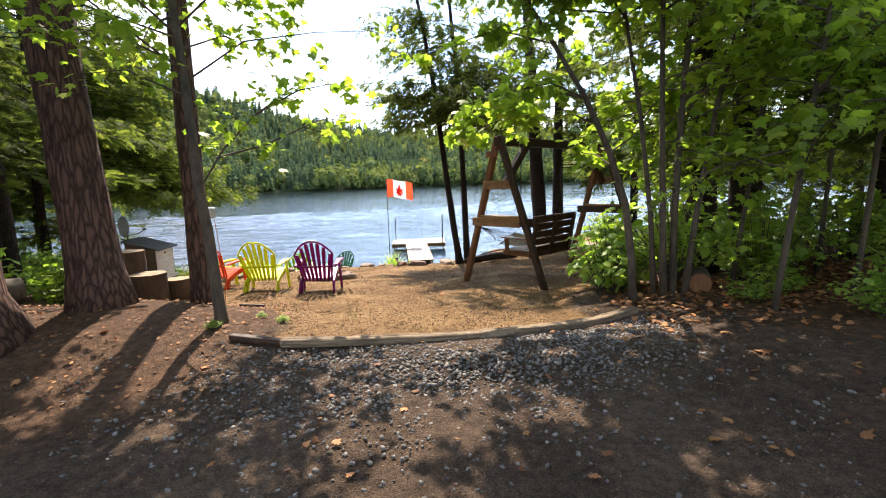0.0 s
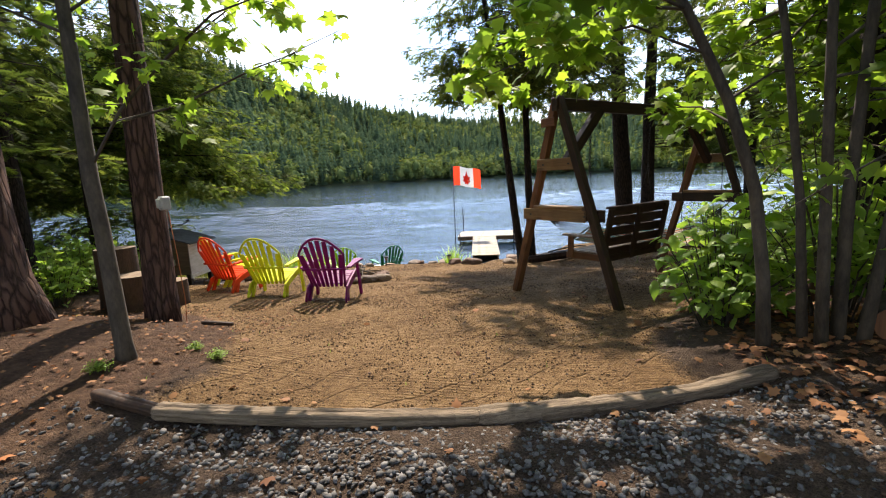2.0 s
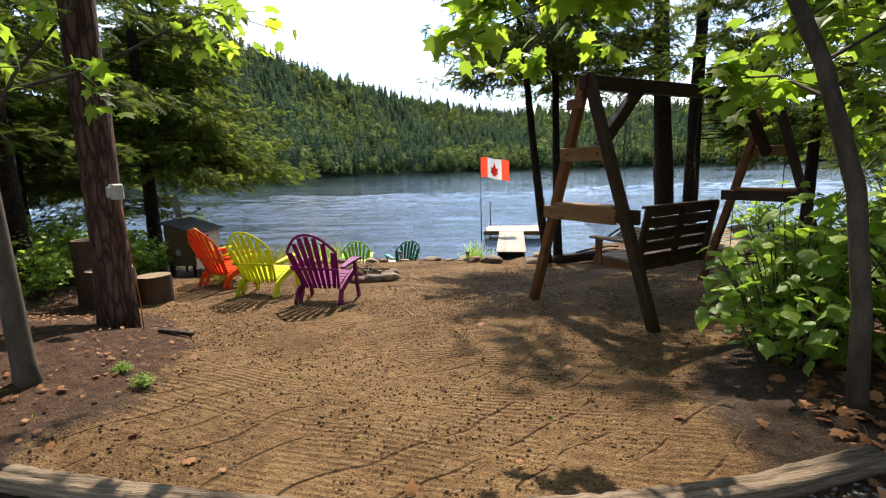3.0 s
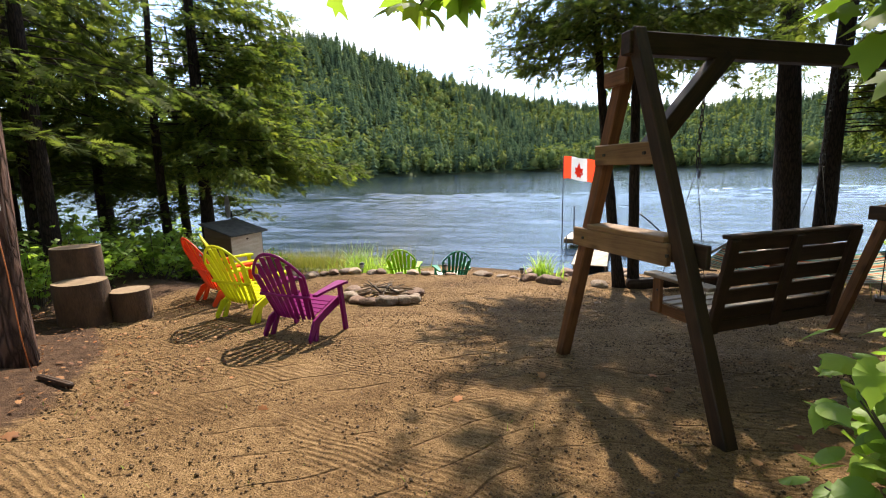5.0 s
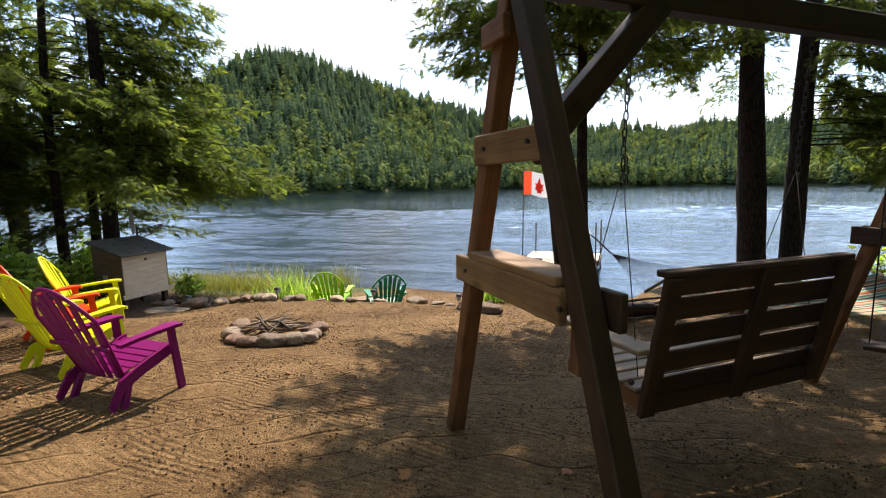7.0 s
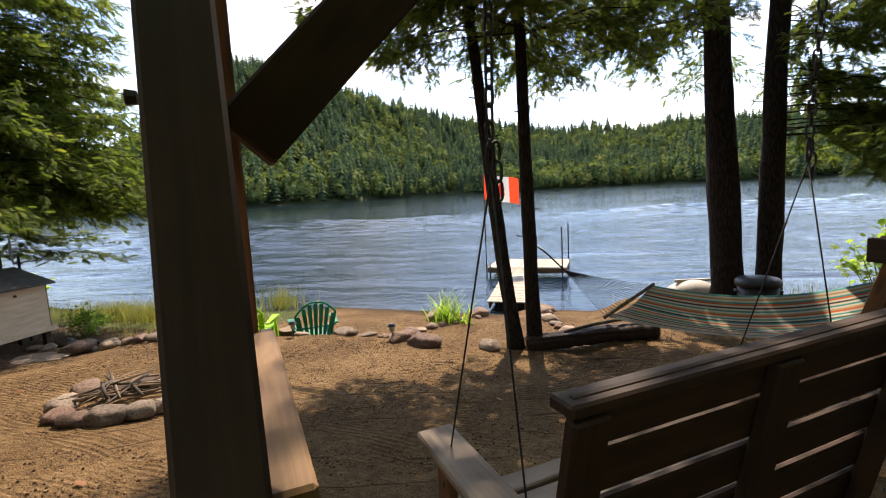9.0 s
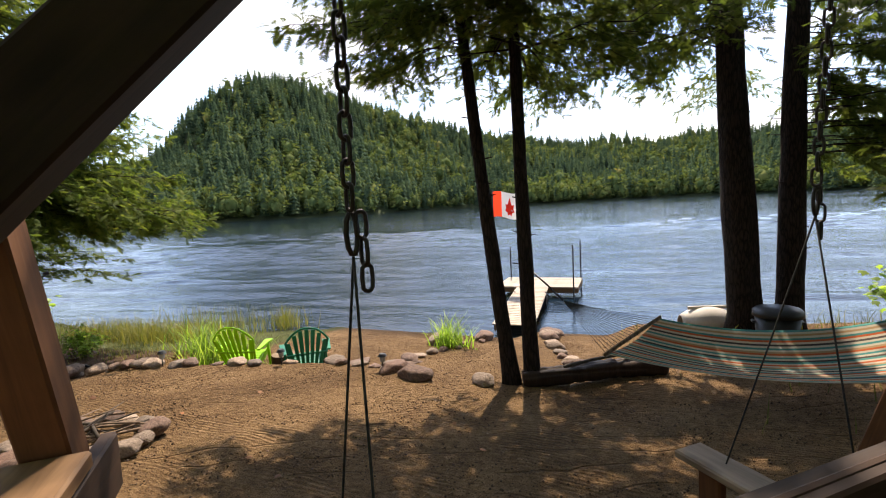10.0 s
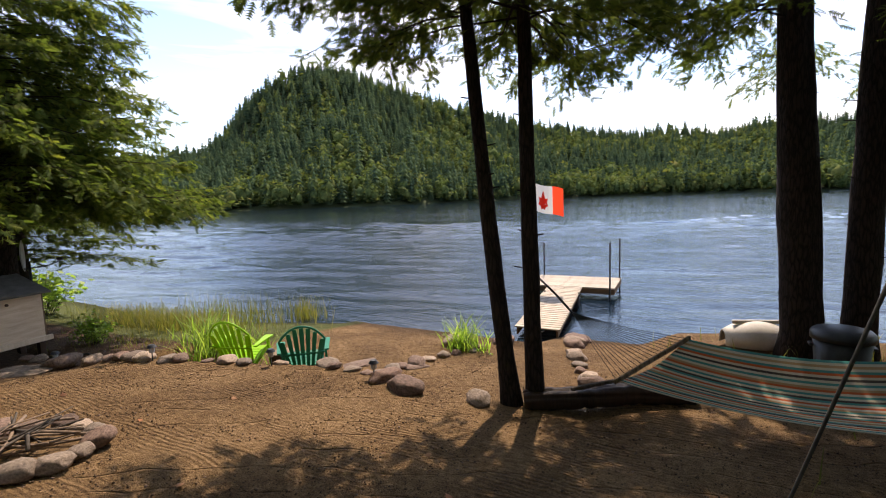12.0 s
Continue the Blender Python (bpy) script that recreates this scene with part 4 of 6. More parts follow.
def crown_branches(rnd, starts, count, lo, hi, reach, up=0.15, toward=None, width=math.pi):
    """Random leafy limbs from points on the stems between two heights."""
    out = []
    for k in range(count):
        st = starts[rnd.integers(len(starts))]
        pts = [Vector(q[:3]) for q in st]
        o = line_at(pts, lo + (hi - lo) * rnd.random())
        a = (toward if toward is not None else 0) + (rnd.random() * 2 - 1) * width
        ln = reach * (0.5 + 0.7 * rnd.random())
        d = Vector((math.cos(a), math.sin(a), up + 0.25 * rnd.normal()))
        out.append([o, o + d * ln * 0.5 + Vector((0, 0, 0.05 * ln)), o + d * ln + Vector((0, 0, -0.12 * ln))])
    return out


def at_ground(x, y, dz=0.0):
    return (x, y, ground_z(x, y) + dz)


# two red pines and a rough spruce trunk near the parking place
conifer("red_pine", "tall red pine with thick plated reddish bark", at_ground(-3.42, 5.12), 17, 0.245, (-0.07, 0.02), 9.5, 2.6, 34, 22, M_PINE, M_NEEDLE, 3, 0.34, 1.45, stubs=False)
conifer("red_pine", "red pine with flaky bark beside the sand", at_ground(-2.97, 6.24), 14, 0.148, (0.004, 0.02), 8.5, 2.2, 28, 22, M_PINE, M_NEEDLE, 5, 0.32, 1.12, stubs=False)
conifer("red_pine", "thick old pine with dark furrowed bark", at_ground(-3.8, 4.15), 18, 0.30, (-0.10, 0.0), 10, 2.8, 30, 20, M_PINE, M_NEEDLE, 8, 0.34, 1.5, stubs=False)

# slim maple beside the pines
rnd = np.random.default_rng(21)
sap = [(0, 0, -0.1, 0.075), (-0.01, 0, 0.1, 0.058), (-0.06, 0.02, 0.9, 0.05), (-0.12, 0.05, 1.25, 0.05), (-0.17, 0.10, 2.2, 0.042), (-0.3, 0.2, 3.6, 0.034), (-0.4, 0.3, 5.4, 0.022), (-0.5, 0.4, 7.2, 0.01)]
limbs = [[(-0.13, 0.05, 1.28), (0.12, 0.12, 1.68), (0.42, 0.25, 2.02), (0.8, 0.4, 2.32), (1.25, 0.5, 2.62)],
         [(0.05, 0.1, 1.6), (0.45, 0.3, 1.72), (0.95, 0.45, 1.95), (1.3, 0.5, 2.05)],
         [(0.42, 0.25, 2.02), (0.9, 0.1, 2.2), (1.4, 0.0, 2.25)],
         [(-0.2, 0.1, 2.3), (0.3, 0.4, 2.75), (0.95, 0.7, 2.9), (1.6, 0.9, 2.95)],
         [(-0.2, 0.1, 2.2), (-0.6, -0.1, 2.4), (-1.0, -0.2, 2.35)]]
limbs += crown_branches(rnd, [sap], 22, 2.4, 4.0, 1.6)
limbs += crown_branches(rnd, [sap], 60, 4.0, 6.8, 2.6)
broadleaf("maple_tree", "slim young maple with backlit light green leaves", at_ground(-2.1, 4.93), [sap], limbs, 9, 22, size=0.10)

# maple clump on the other side
rnd = np.random.default_rng(31)
stems = [
    [(0, 0, -0.1, 0.043), (-0.03, 0.0, 0.8, 0.034), (-0.08, -0.02, 2.0, 0.028), (-0.15, -0.1, 3.6, 0.020), (-0.3, -0.2, 6.0, 0.007)],
    [(0.12, 0.05, -0.1, 0.046), (0.12, 0.05, 1.0, 0.036), (0.16, 0.0, 2.4, 0.030), (0.25, -0.1, 4.2, 0.019), (0.3, -0.2, 6.6, 0.007)],
    [(0.2, -0.05, -0.1, 0.043), (0.32, -0.03, 0.9, 0.032), (0.5, 0.0, 2.0, 0.028), (0.85, 0.0, 3.6, 0.019), (1.2, 0.1, 5.8, 0.007)],
    [(-0.06, 0.1, -0.1, 0.037), (-0.10, 0.16, 0.9, 0.028), (-0.20, 0.25, 2.0, 0.025), (-0.38, 0.4, 3.4, 0.017), (-0.6, 0.5, 5.4, 0.007)],
]
limbs = crown_branches(rnd, stems, 70, 3.4, 6.0, 2.9, 0.3)
limbs += crown_branches(rnd, stems, 26, 1.5, 3.2, 1.7, 0.15, radians(20), 1.5)
limbs += crown_branches(rnd, stems, 44, 3.1, 3.9, 1.6, 0.2, radians(150), 2.2)
broadleaf("maple_tree", "clump of several slim maple stems with light green leaves", at_ground(2.60, 5.70), stems, limbs, 9, 32, size=0.125)
arc = [(0, 0, -0.1, 0.05), (-0.03, 0.0, 0.5, 0.042), (-0.1, 0.02, 1.1, 0.04), (-0.28, 0.04, 1.7, 0.036), (-0.55, 0.05, 2.3, 0.03), (-0.95, 0.1, 3.0, 0.024), (-1.4, 0.1, 3.7, 0.016), (-1.8, 0.1, 4.2, 0.008)]
limbs = [[(-0.40, 0.05, 2.0), (-0.9, 0.0, 2.22), (-1.4, -0.05, 2.12), (-2.0, -0.1, 1.92)],
         [(-0.55, 0.05, 2.3), (-1.0, 0.15, 2.42), (-1.5, 0.15, 2.3), (-2.1, 0.1, 2.12)],
         [(-0.55, 0.05, 2.3), (-1.0, -0.25, 2.42), (-1.5, -0.4, 2.3), (-1.9, -0.45, 2.2)],
         [(-0.9, 0.1, 2.9), (-1.5, 0.2, 3.1), (-2.2, 0.2, 2.9), (-2.7, 0.3, 2.7)],
         [(-0.55, 0.05, 2.3), (-1.0, 0.35, 2.48), (-1.45, 0.55, 2.20), (-1.85, 0.62, 1.90)],
         [(-0.28, 0.04, 1.7), (0.1, 0.3, 1.9), (0.5, 0.5, 1.95)],
         [(-0.2, 0.0, 1.5), (-0.35, 0.35, 1.7), (-0.5, 0.7, 1.75)]]
limbs += crown_branches(rnd, [arc], 26, 3.3, 4.0, 1.5, 0.5)
broadleaf("maple_tree", "thin arching maple stem with bright hanging leaves", at_ground(2.29, 5.78), [arc], limbs, 11, 33, size=0.13, spread=0.3)

# the trees along the water
conifer("hemlock_tree", "slim leaning hemlock at the top of the beach", at_ground(0.44, 13.13), 11, 0.092, (-0.128, 0.03), 3.9, 2.1, 84, 25, M_HEMLOCK, M_CEDARLEAF, 11, 0.27, 1.4, droop=0.12)
conifer("hemlock_tree", "slim upright hemlock holding one end of a hammock", at_ground(0.64, 13.22), 12, 0.090, (-0.03, 0.02), 3.75, 2.6, 92, 25, M_HEMLOCK, M_CEDARLEAF, 12, 0.27, 1.4, droop=0.12)
conifer("hemlock_tree", "thick dark hemlock trunk on the bank", at_ground(3.19, 15.99), 16, 0.235, (-0.05, 0.0), 4.1, 3.0, 80, 20, M_HEMLOCK, M_CEDARLEAF, 13, 0.28, 1.35, sector=(170, 190, 5.6), droop=0.13)
conifer("hemlock_tree", "dark hemlock trunk close to a thicker one", at_ground(3.76, 16.2), 15, 0.185, (0.01, 0.0), 2.6, 2.4, 80, 40, M_HEMLOCK, M_CEDARLEAF, 14, 0.26, 1.35, sector=(15, 80, 5.2), droop=0.2)
conifer("hemlock_tree", "hemlock holding the far end of a hammock", at_ground(5.75, 14.9), 12, 0.12, (0.02, 0.0), 2.4, 2.6, 60, 26, M_HEMLOCK, M_CEDARLEAF, 15, 0.3, 1.4)

# hemlocks by the box and the left-hand wood
LEFT = "hemlocks beside the clearing"
conifer("hemlock_tree", "hemlock with broad light green sprays over the shore", at_ground(-8.9, 12.35), 14, 0.16, (0.01, 0.01), 2.5, 3.4, 160, 24, M_HEMLOCK, M_SHORE, 16, 0.30, 1.4, LEFT, droop=0.16, sector=(60, 200, 9.0))
conifer("hemlock_tree", "hemlock standing behind a wooden box", at_ground(-9.85, 11.95), 13, 0.11, (0.01, 0.0), 3.2, 3.0, 105, 18, M_HEMLOCK, M_SHORE, 17, 0.30, 1.4, LEFT, droop=0.16, sector=(120, 200, 9.0))
hem_a = conifer("hemlock_tree", "dense dark hemlock in the wood", at_ground(-7.6, 8.6), 14, 0.13, (0, 0), 3.0, 2.8, 80, 5, M_HEMLOCK, M_CEDARLEAF, 18, 0.56, 1.4, LEFT)
hem_b = conifer("hemlock_tree", "dense green hemlock in the wood", at_ground(-10.5, 9.6), 13, 0.15, (0.01, 0), 2.8, 3.0, 80, 4.6, M_HEMLOCK, M_NEEDLE, 19, 0.56, 1.4, LEFT)


def wood_copies(spots, group):
    rr = random.Random(5)
    for k, (x, y, s) in enumerate(spots):
        src = (hem_a, hem_b)[k % 2]
        src.scale = (s, s, s * (0.58 + 0.2 * rr.random()))
        ob = copy_thing(src, pose(x, y, ground_z(x, y), 0, 0, rr.random() * 360))
        ob["group"] = group
        src.scale = (1, 1, 1)


wood_copies([(-13.0, 10.2, 1.1), (-15.5, 11.8, 1.2), (-16.0, 8.2, 1.2), (-11.2, 13.4, 0.9), (-7.2, 6.3, 0.9), (-9.2, 7.2, 1.0), (-12.2, 11.8, 1.0), (-12.5, 8.0, 1.1), (-7.6, 3.4, 1.0), (-10.2, 4.2, 1.1), (-14.5, 13.2, 1.0), (-14, 5, 1.1), (-17, 10, 1.1), (-9, 0.5, 1.0), (-6.6, -2.5, 1.0), (-18, 15, 1.1)], LEFT)
RIGHT = "dark conifers in the wood"
conifer("cedar_tree", "thick dark cedar trunk in the shade", at_ground(4.25, 8.1), 14, 0.24, (0, 0.01), 3.1, 2.6, 64, 16, M_HEMLOCK, M_CEDARLEAF, 24, 0.34, 1.7, RIGHT)
conifer("cedar_tree", "dark double trunk in the shade", at_ground(5.3, 8.9), 13, 0.16, (0.02, 0.01), 2.8, 2.6, 60, 15, M_HEMLOCK, M_CEDARLEAF, 25, 0.34, 1.5, RIGHT)
wood_copies([(7.0, 6.6, 0.95), (8.2, 9.4, 1.0), (6.6, 10.6, 1.0), (9.6, 5.6, 1.05), (7.8, 3.0, 1.0), (11, 8, 1.1), (8.5, 13.4, 1.0), (11.5, 12, 1.1), (10.5, 2.0, 1.1), (7.5, -1.5, 1.0), (13, 15.5, 1.1), (14, 5, 1.1), (9.5, 17.5, 0.9)], RIGHT)
# unseen trees behind the start of the walk, added to block sky light
wood_copies([(-2.5, -6.5, 1.0), (2.0, -7.5, 1.1), (5.5, -5.5, 1.0), (-5.5, -8, 1.1), (0, -11, 1.2), (9, -7, 1.1)], "trees across the track")
# slim saplings in the shade
rnd = np.random.default_rng(41)
for x, y, lx, ly in ((3.65, 6.2, 0.14, 0.03), (5.0, 6.6, 0.05, 0.0), (4.4, 5.3, 0.09, 0.02), (6.2, 5.6, -0.04, 0.02), (3.5, 7.6, 0.05, 0.02), (3.3, 4.9, 0.12, 0.0)):
    st = [(lx * z, ly * z, z - 0.1, 0.032 * (1 - z / 8)) for z in (0, 0.8, 1.8, 3.0, 4.4, 6.2)]
    broadleaf("maple_sapling", "slender maple sapling with sparse leaves in the shade", at_ground(x, y), [st], crown_branches(rnd, [st], 30, 1.2, 5.8, 1.4), 7, int(x * 10), size=0.095, group="saplings in the shade")


# ---- undergrowth ----
def shrub(name, label, at, radius, height, stems, leaves, seed, mat, size, template, group=""):
    rnd = np.random.default_rng(seed)
    root = thing(name, at, label, "shrub", group)
    j = Joined()
    P, R = [], []
    for k in range(stems):
        a, q = rnd.random() * 2 * math.pi, rnd.random() ** 0.6
        tip = Vector((math.cos(a) * radius * q, math.sin(a) * radius * q, height * (1.05 - 0.55 * q * q) * (0.7 + 0.4 * rnd.random())))
        foot = Vector((math.cos(a) * radius * 0.3 * q, math.sin(a) * radius * 0.3 * q, -0.05))
        mid = foot.lerp(tip, 0.5) + Vector((0, 0, 0.12 * height))
        j.add(*tube_arrays([foot, mid, tip], [0.008, 0.006, 0.003], 5, False))
        for i in range(leaves):
            t = 0.25 + 0.8 * rnd.random()
            p = foot.lerp(mid, t * 2) if t < 0.5 else mid.lerp(tip, t * 2 - 1)
            P.append(p + Vector(rnd.normal(0, 0.09 * radius + 0.02, 3)))
            R.append((rnd.random() * 2 * math.pi, -0.3 + 0.4 * rnd.normal(), 0.35 * rnd.normal()))
    link_mesh("stalk", j.v, j.f, M_SMOOTH, root, "", True)
    R = np.array(R)
    scatter("foliage", template[0], template[1], P, turns(R[:, 0], R[:, 1], R[:, 2]), size * (0.6 + 0.7 * rnd.random(len(P))), mat, root)
    return root


BROAD = (BROAD_V, BROAD_F)
MAPLE = (MAPLE_V, MAPLE_F)
OVATE = (OVATE_V, OVATE_F)
shrub("leafy_bush", "low leafy green bush beside the swing", at_ground(2.30, 6.60), 0.60, 0.92, 50, 14, 51, M_UNDER, 0.125, OVATE)
shrub("leafy_bush", "low leafy green bush at the edge of the sand", at_ground(2.62, 7.35), 0.6, 0.8, 40, 11, 52, M_UNDER, 0.12, OVATE)
shrub("leafy_bush", "tall leafy bush under the maples", at_ground(3.0, 6.3), 0.7, 1.35, 38, 14, 53, M_UNDER, 0.125, OVATE)
sh = shrub("understorey_bush", "green understorey bush in the wood", at_ground(4.2, 6.5), 0.8, 1.0, 36, 16, 54, M_UNDER, 0.115, MAPLE, "bushes in the wood")
rr = random.Random(3)
for x, y, s in [(5.2, 5.4, 0.8), (6.0, 7.4, 1.1), (4.6, 7.2, 0.9), (7.0, 5.0, 1.0), (5.6, 9.6, 1.2), (4.6, 10.4, 0.9), (6.2, 12.2, 1.1), (7.6, 8.0, 1.2), (8.6, 6.6, 1.2), (4.0, 4.5, 0.45), (5.0, 3.6, 0.5), (6.4, 3.9, 0.8), (8, 11, 1.3), (7, 14.5, 1.2), (5.6, 17, 1.0),
                (-5.9, 7.6, 0.7), (-6.6, 8.6, 0.9), (-6.2, 6.2, 0.9), (-5.4, 5.0, 0.7), (-7.0, 9.8, 0.9), (-7.6, 10.8, 0.8), (-8.6, 9.2, 1.1), (-6.6, 4.6, 1.0), (-8.0, 5.6, 1.2), (-9.6, 10.9, 1.0), (-11, 12.9, 1.1), (-5.8, 3.2, 0.8), (-10.8, 7, 1.3), (-7.4, 12.9, 0.5), (-13, 14.2, 1.2)]:
    sh.scale = (s, s, s)
    copy_thing(sh, pose(x, y, ground_z(x, y), 0, 0, rr.random() * 360))
sh.scale = (1, 1, 1)
for x, y, s in ((-1.6, 5.2, 0.075), (-2.05, 4.65, 0.08), (-1.85, 5.3, 0.06), (3.3, 5.2, 0.25), (3.9, 5.7, 0.3)):
    sh.scale = (s * 1.3, s * 1.3, s)
    o2 = copy_thing(sh, pose(x, y, ground_z(x, y), 0, 0, rr.random() * 360))
    tagged(o2, "small green seedling among the fallen needles", "seedling", "seedlings")
sh.scale = (1, 1, 1)


def reeds(name, label, x, y, n, rx, ry, h, seed, mat=None, wide=0.012, arch=0.35):
    rnd = np.random.default_rng(seed)
    tv, tf = [], []
    for i in range(5):
        t = i / 4
        w = (1 - t) ** 0.6 * 0.5
        tv += [(-w, arch * t * t, t), (w, arch * t * t, t)]
    for i in range(4):
        tf += [(2 * i, 2 * i + 1, 2 * i + 3), (2 * i, 2 * i + 3, 2 * i + 2)]
    px, py = x + rx * rnd.normal(0, 0.5, n), y + ry * rnd.normal(0, 0.5, n)
    pz = np.maximum(land(px, py), WATER - 0.3) - 0.03
    hh = h * (0.5 + 0.7 * rnd.random(n))
    size = np.stack([np.full(n, wide), hh, hh], -1)
    ob = scatter(name, tv, tf, np.stack([px, py, pz], -1), turns(rnd.random(n) * 6.28, 0.2 * rnd.normal(size=n), 0.12 * rnd.normal(size=n)), size, mat or M_REED)
    return tagged(ob, label, "grass", kind="stuff")


reeds("shore_grass", "yellow-green grass along the lake bank", -9.0, 15.1, 3200, 2.5, 0.9, 0.45, 61)
reeds("shore_reeds", "thin reeds standing in shallow water", -8.4, 16.6, 420, 2.2, 0.6, 0.75, 62, None, 0.012, 0.12)
reeds("shore_reeds", "reed tuft standing in the lake", -7.0, 17.6, 260, 0.5, 0.4, 0.7, 63, None, 0.014, 0.2)
reeds("grass_tuft", "long green grass tuft beside a lime chair", -5.25, 13.9, 420, 0.85, 0.5, 0.62, 64, M_UNDER, 0.022, 0.7)
reeds("grass_tuft", "green day-lily tuft by the dock path", -1.75, 16.4, 150, 0.35, 0.28, 0.55, 65, M_UNDER, 0.028, 0.8)
reeds("sparse_grass", "sparse green grass blades on the sand", -0.2, 6.3, 70, 3.0, 1.6, 0.06, 66, M_UNDER, 0.006, 0.5)
reeds("bank_grass", "patchy grass in front of the shed box", -6.9, 13.3, 420, 1.6, 0.7, 0.14, 67)
reeds("bank_grass", "grass on the bank under the trees", 5.6, 15.5, 1200, 2.6, 2.2, 0.3, 68)


# ---- gravel, litter ----
def gravel():
    rnd = np.random.default_rng(71)
    v, f = rock_arrays(9, 1, 0.35, 0.7)
    v, f = np.array([tuple(p) for p in v]), np.array(f)
    n = 42000
    x, y = rnd.uniform(-3.2, 3.4, n), rnd.uniform(0.6, 5.2, n)
    logy = np.interp(x, LOG_X, LOG_Y)
    keep = (y < logy - 0.06) & (rnd.random(n) < np.clip(1.15 * np.exp(-((logy - y - 0.45) / 0.75) ** 2) * np.exp(-((x - 0.35) / 1.75) ** 4) + 0.035, 0, 1))
    x, y = x[keep], y[keep]
    s = 0.007 + 0.011 * rnd.random(len(x)) ** 2
    z = land(x, y) + s * 0.15
    ob = scatter("gravel", v, f, np.stack([x, y, z], -1), turns(rnd.random(len(x)) * 6.3, 0.5 * rnd.normal(size=len(x)), 0.5 * rnd.normal(size=len(x))), np.stack([s * 1.3, s, s * 0.8], -1), M_GRAVEL)
    tagged(ob, "grey crushed gravel scattered on dark soil", "gravel", kind="stuff")
    n = 2600
    x, y = rnd.uniform(-5, 4.6, n), rnd.uniform(5.0, 18.0, n)
    keep = (y < 13) | (x > -5)
    x, y = x[keep], y[keep]
    s = 0.004 + 0.008 * rnd.random(len(x)) ** 3
    ob = scatter("pebbles", v, f, np.stack([x, y, land(x, y)], -1), turns(rnd.random(len(x)) * 6.3, 0, 0), s, M_STONE)
    tagged(ob, "small pebbles strewn over the sand", "pebbles", kind="stuff")


gravel()


def clods():
    """Crumbs of raked sand."""
    rnd = np.random.default_rng(75)
    v = np.array([(1, 0, 0), (-0.8, 0.2, 0.1), (0.1, 1, 0), (0, -0.9, 0.1), (0.1, 0.1, 0.8), (0, 0, -0.6)])
    f = np.array([(0, 2, 4), (2, 1, 4), (1, 3, 4), (3, 0, 4), (2, 0, 5), (1, 2, 5), (3, 1, 5), (0, 3, 5)])
    n = 52000
    x, y = rnd.uniform(-5.5, 4.2, n), rnd.uniform(4.4, 18.0, n) 
    y = 4.4 + (y - 4.4) * rnd.random(n) ** 0.35
    logy = np.interp(x, LOG_X, LOG_Y)
    leftb = np.interp(y, [4, 5, 6, 6.8, 7.6, 9, 11, 12.5, 14], [-1.6, -1.45, -1.95, -2.9, -4.6, -5.2, -5.8, -5.4, -6.2])
    rightb = np.interp(y, [4, 5.2, 6, 7, 8.5, 11, 14, 20], [2.0, 1.75, 1.6, 1.9, 3.6, 5.0, 5.0, 6.0])
    keep = (y > logy + 0.05) & (x > leftb) & (x < rightb)
    x, y = x[keep], y[keep]
    s = 0.0035 + 0.0105 * rnd.random(len(x)) ** 3.0
    ob = scatter("sand_clods", v, f, np.stack([x, y, land(x, y) + 0.002], -1), turns(rnd.random(len(x)) * 6.3, 0.5 * rnd.normal(size=len(x)), 0), s, M_CLOD)
    tagged(ob, "small crumbs of raked sand, darkened with their shade", "sand", kind="stuff")

    n = 16000
    x, y = rnd.uniform(-5.0, 5.5, n), 0.7 + 4.8 * rnd.random(n) ** 0.8
    keep = y < np.interp(x, LOG_X, LOG_Y) - 0.05
    x, y = x[keep], y[keep]
    s = 0.003 + 0.009 * rnd.random(len(x)) ** 2.5
    ob = scatter("soil_crumbs", v, f, np.stack([x, y, land(x, y) + 0.002], -1), turns(rnd.random(len(x)) * 6.3, 0.5 * rnd.normal(size=len(x)), 0), s, M_SOIL)
    tagged(ob, "brown crumbs of soil and bark on the track", "soil", kind="stuff")


M_SOIL = mottled("brown_soil_crumb", (0.035, 0.022, 0.014), (0.17, 0.115, 0.078), 14, (1, 1, 1), 0.95, 0.2, 0.004, 0.2, 0.5)
# crumb colour is darker than the sand, with the crumbs' own shade in it
M_CLOD = mottled("shaded_sand_crumb", (0.040, 0.025, 0.014), (0.15, 0.096, 0.054), 14, (1, 1, 1), 0.95, 0.2, 0.004, 0.2, 0.35)
clods()


def litter(name, label, n, xr, yr, seed, size, weight):
    rnd = np.random.default_rng(seed)
    x, y = rnd.uniform(*xr, n), rnd.uniform(*yr, n)
    keep = rnd.random(n) < weight(x, y)
    x, y = x[keep], y[keep]
    n = len(x)
    s = size * (0.55 + 0.75 * rnd.random(n))
    ob = scatter(name, MAPLE_V, MAPLE_F, np.stack([x, y, land(x, y) + 0.014 + 0.01 * rnd.random(n)], -1), turns(rnd.random(n) * 6.3, 0.28 * rnd.normal(size=n), 0.28 * rnd.normal(size=n)), s, M_LITTER)
    return tagged(ob, label, "fallen leaves", kind="stuff")


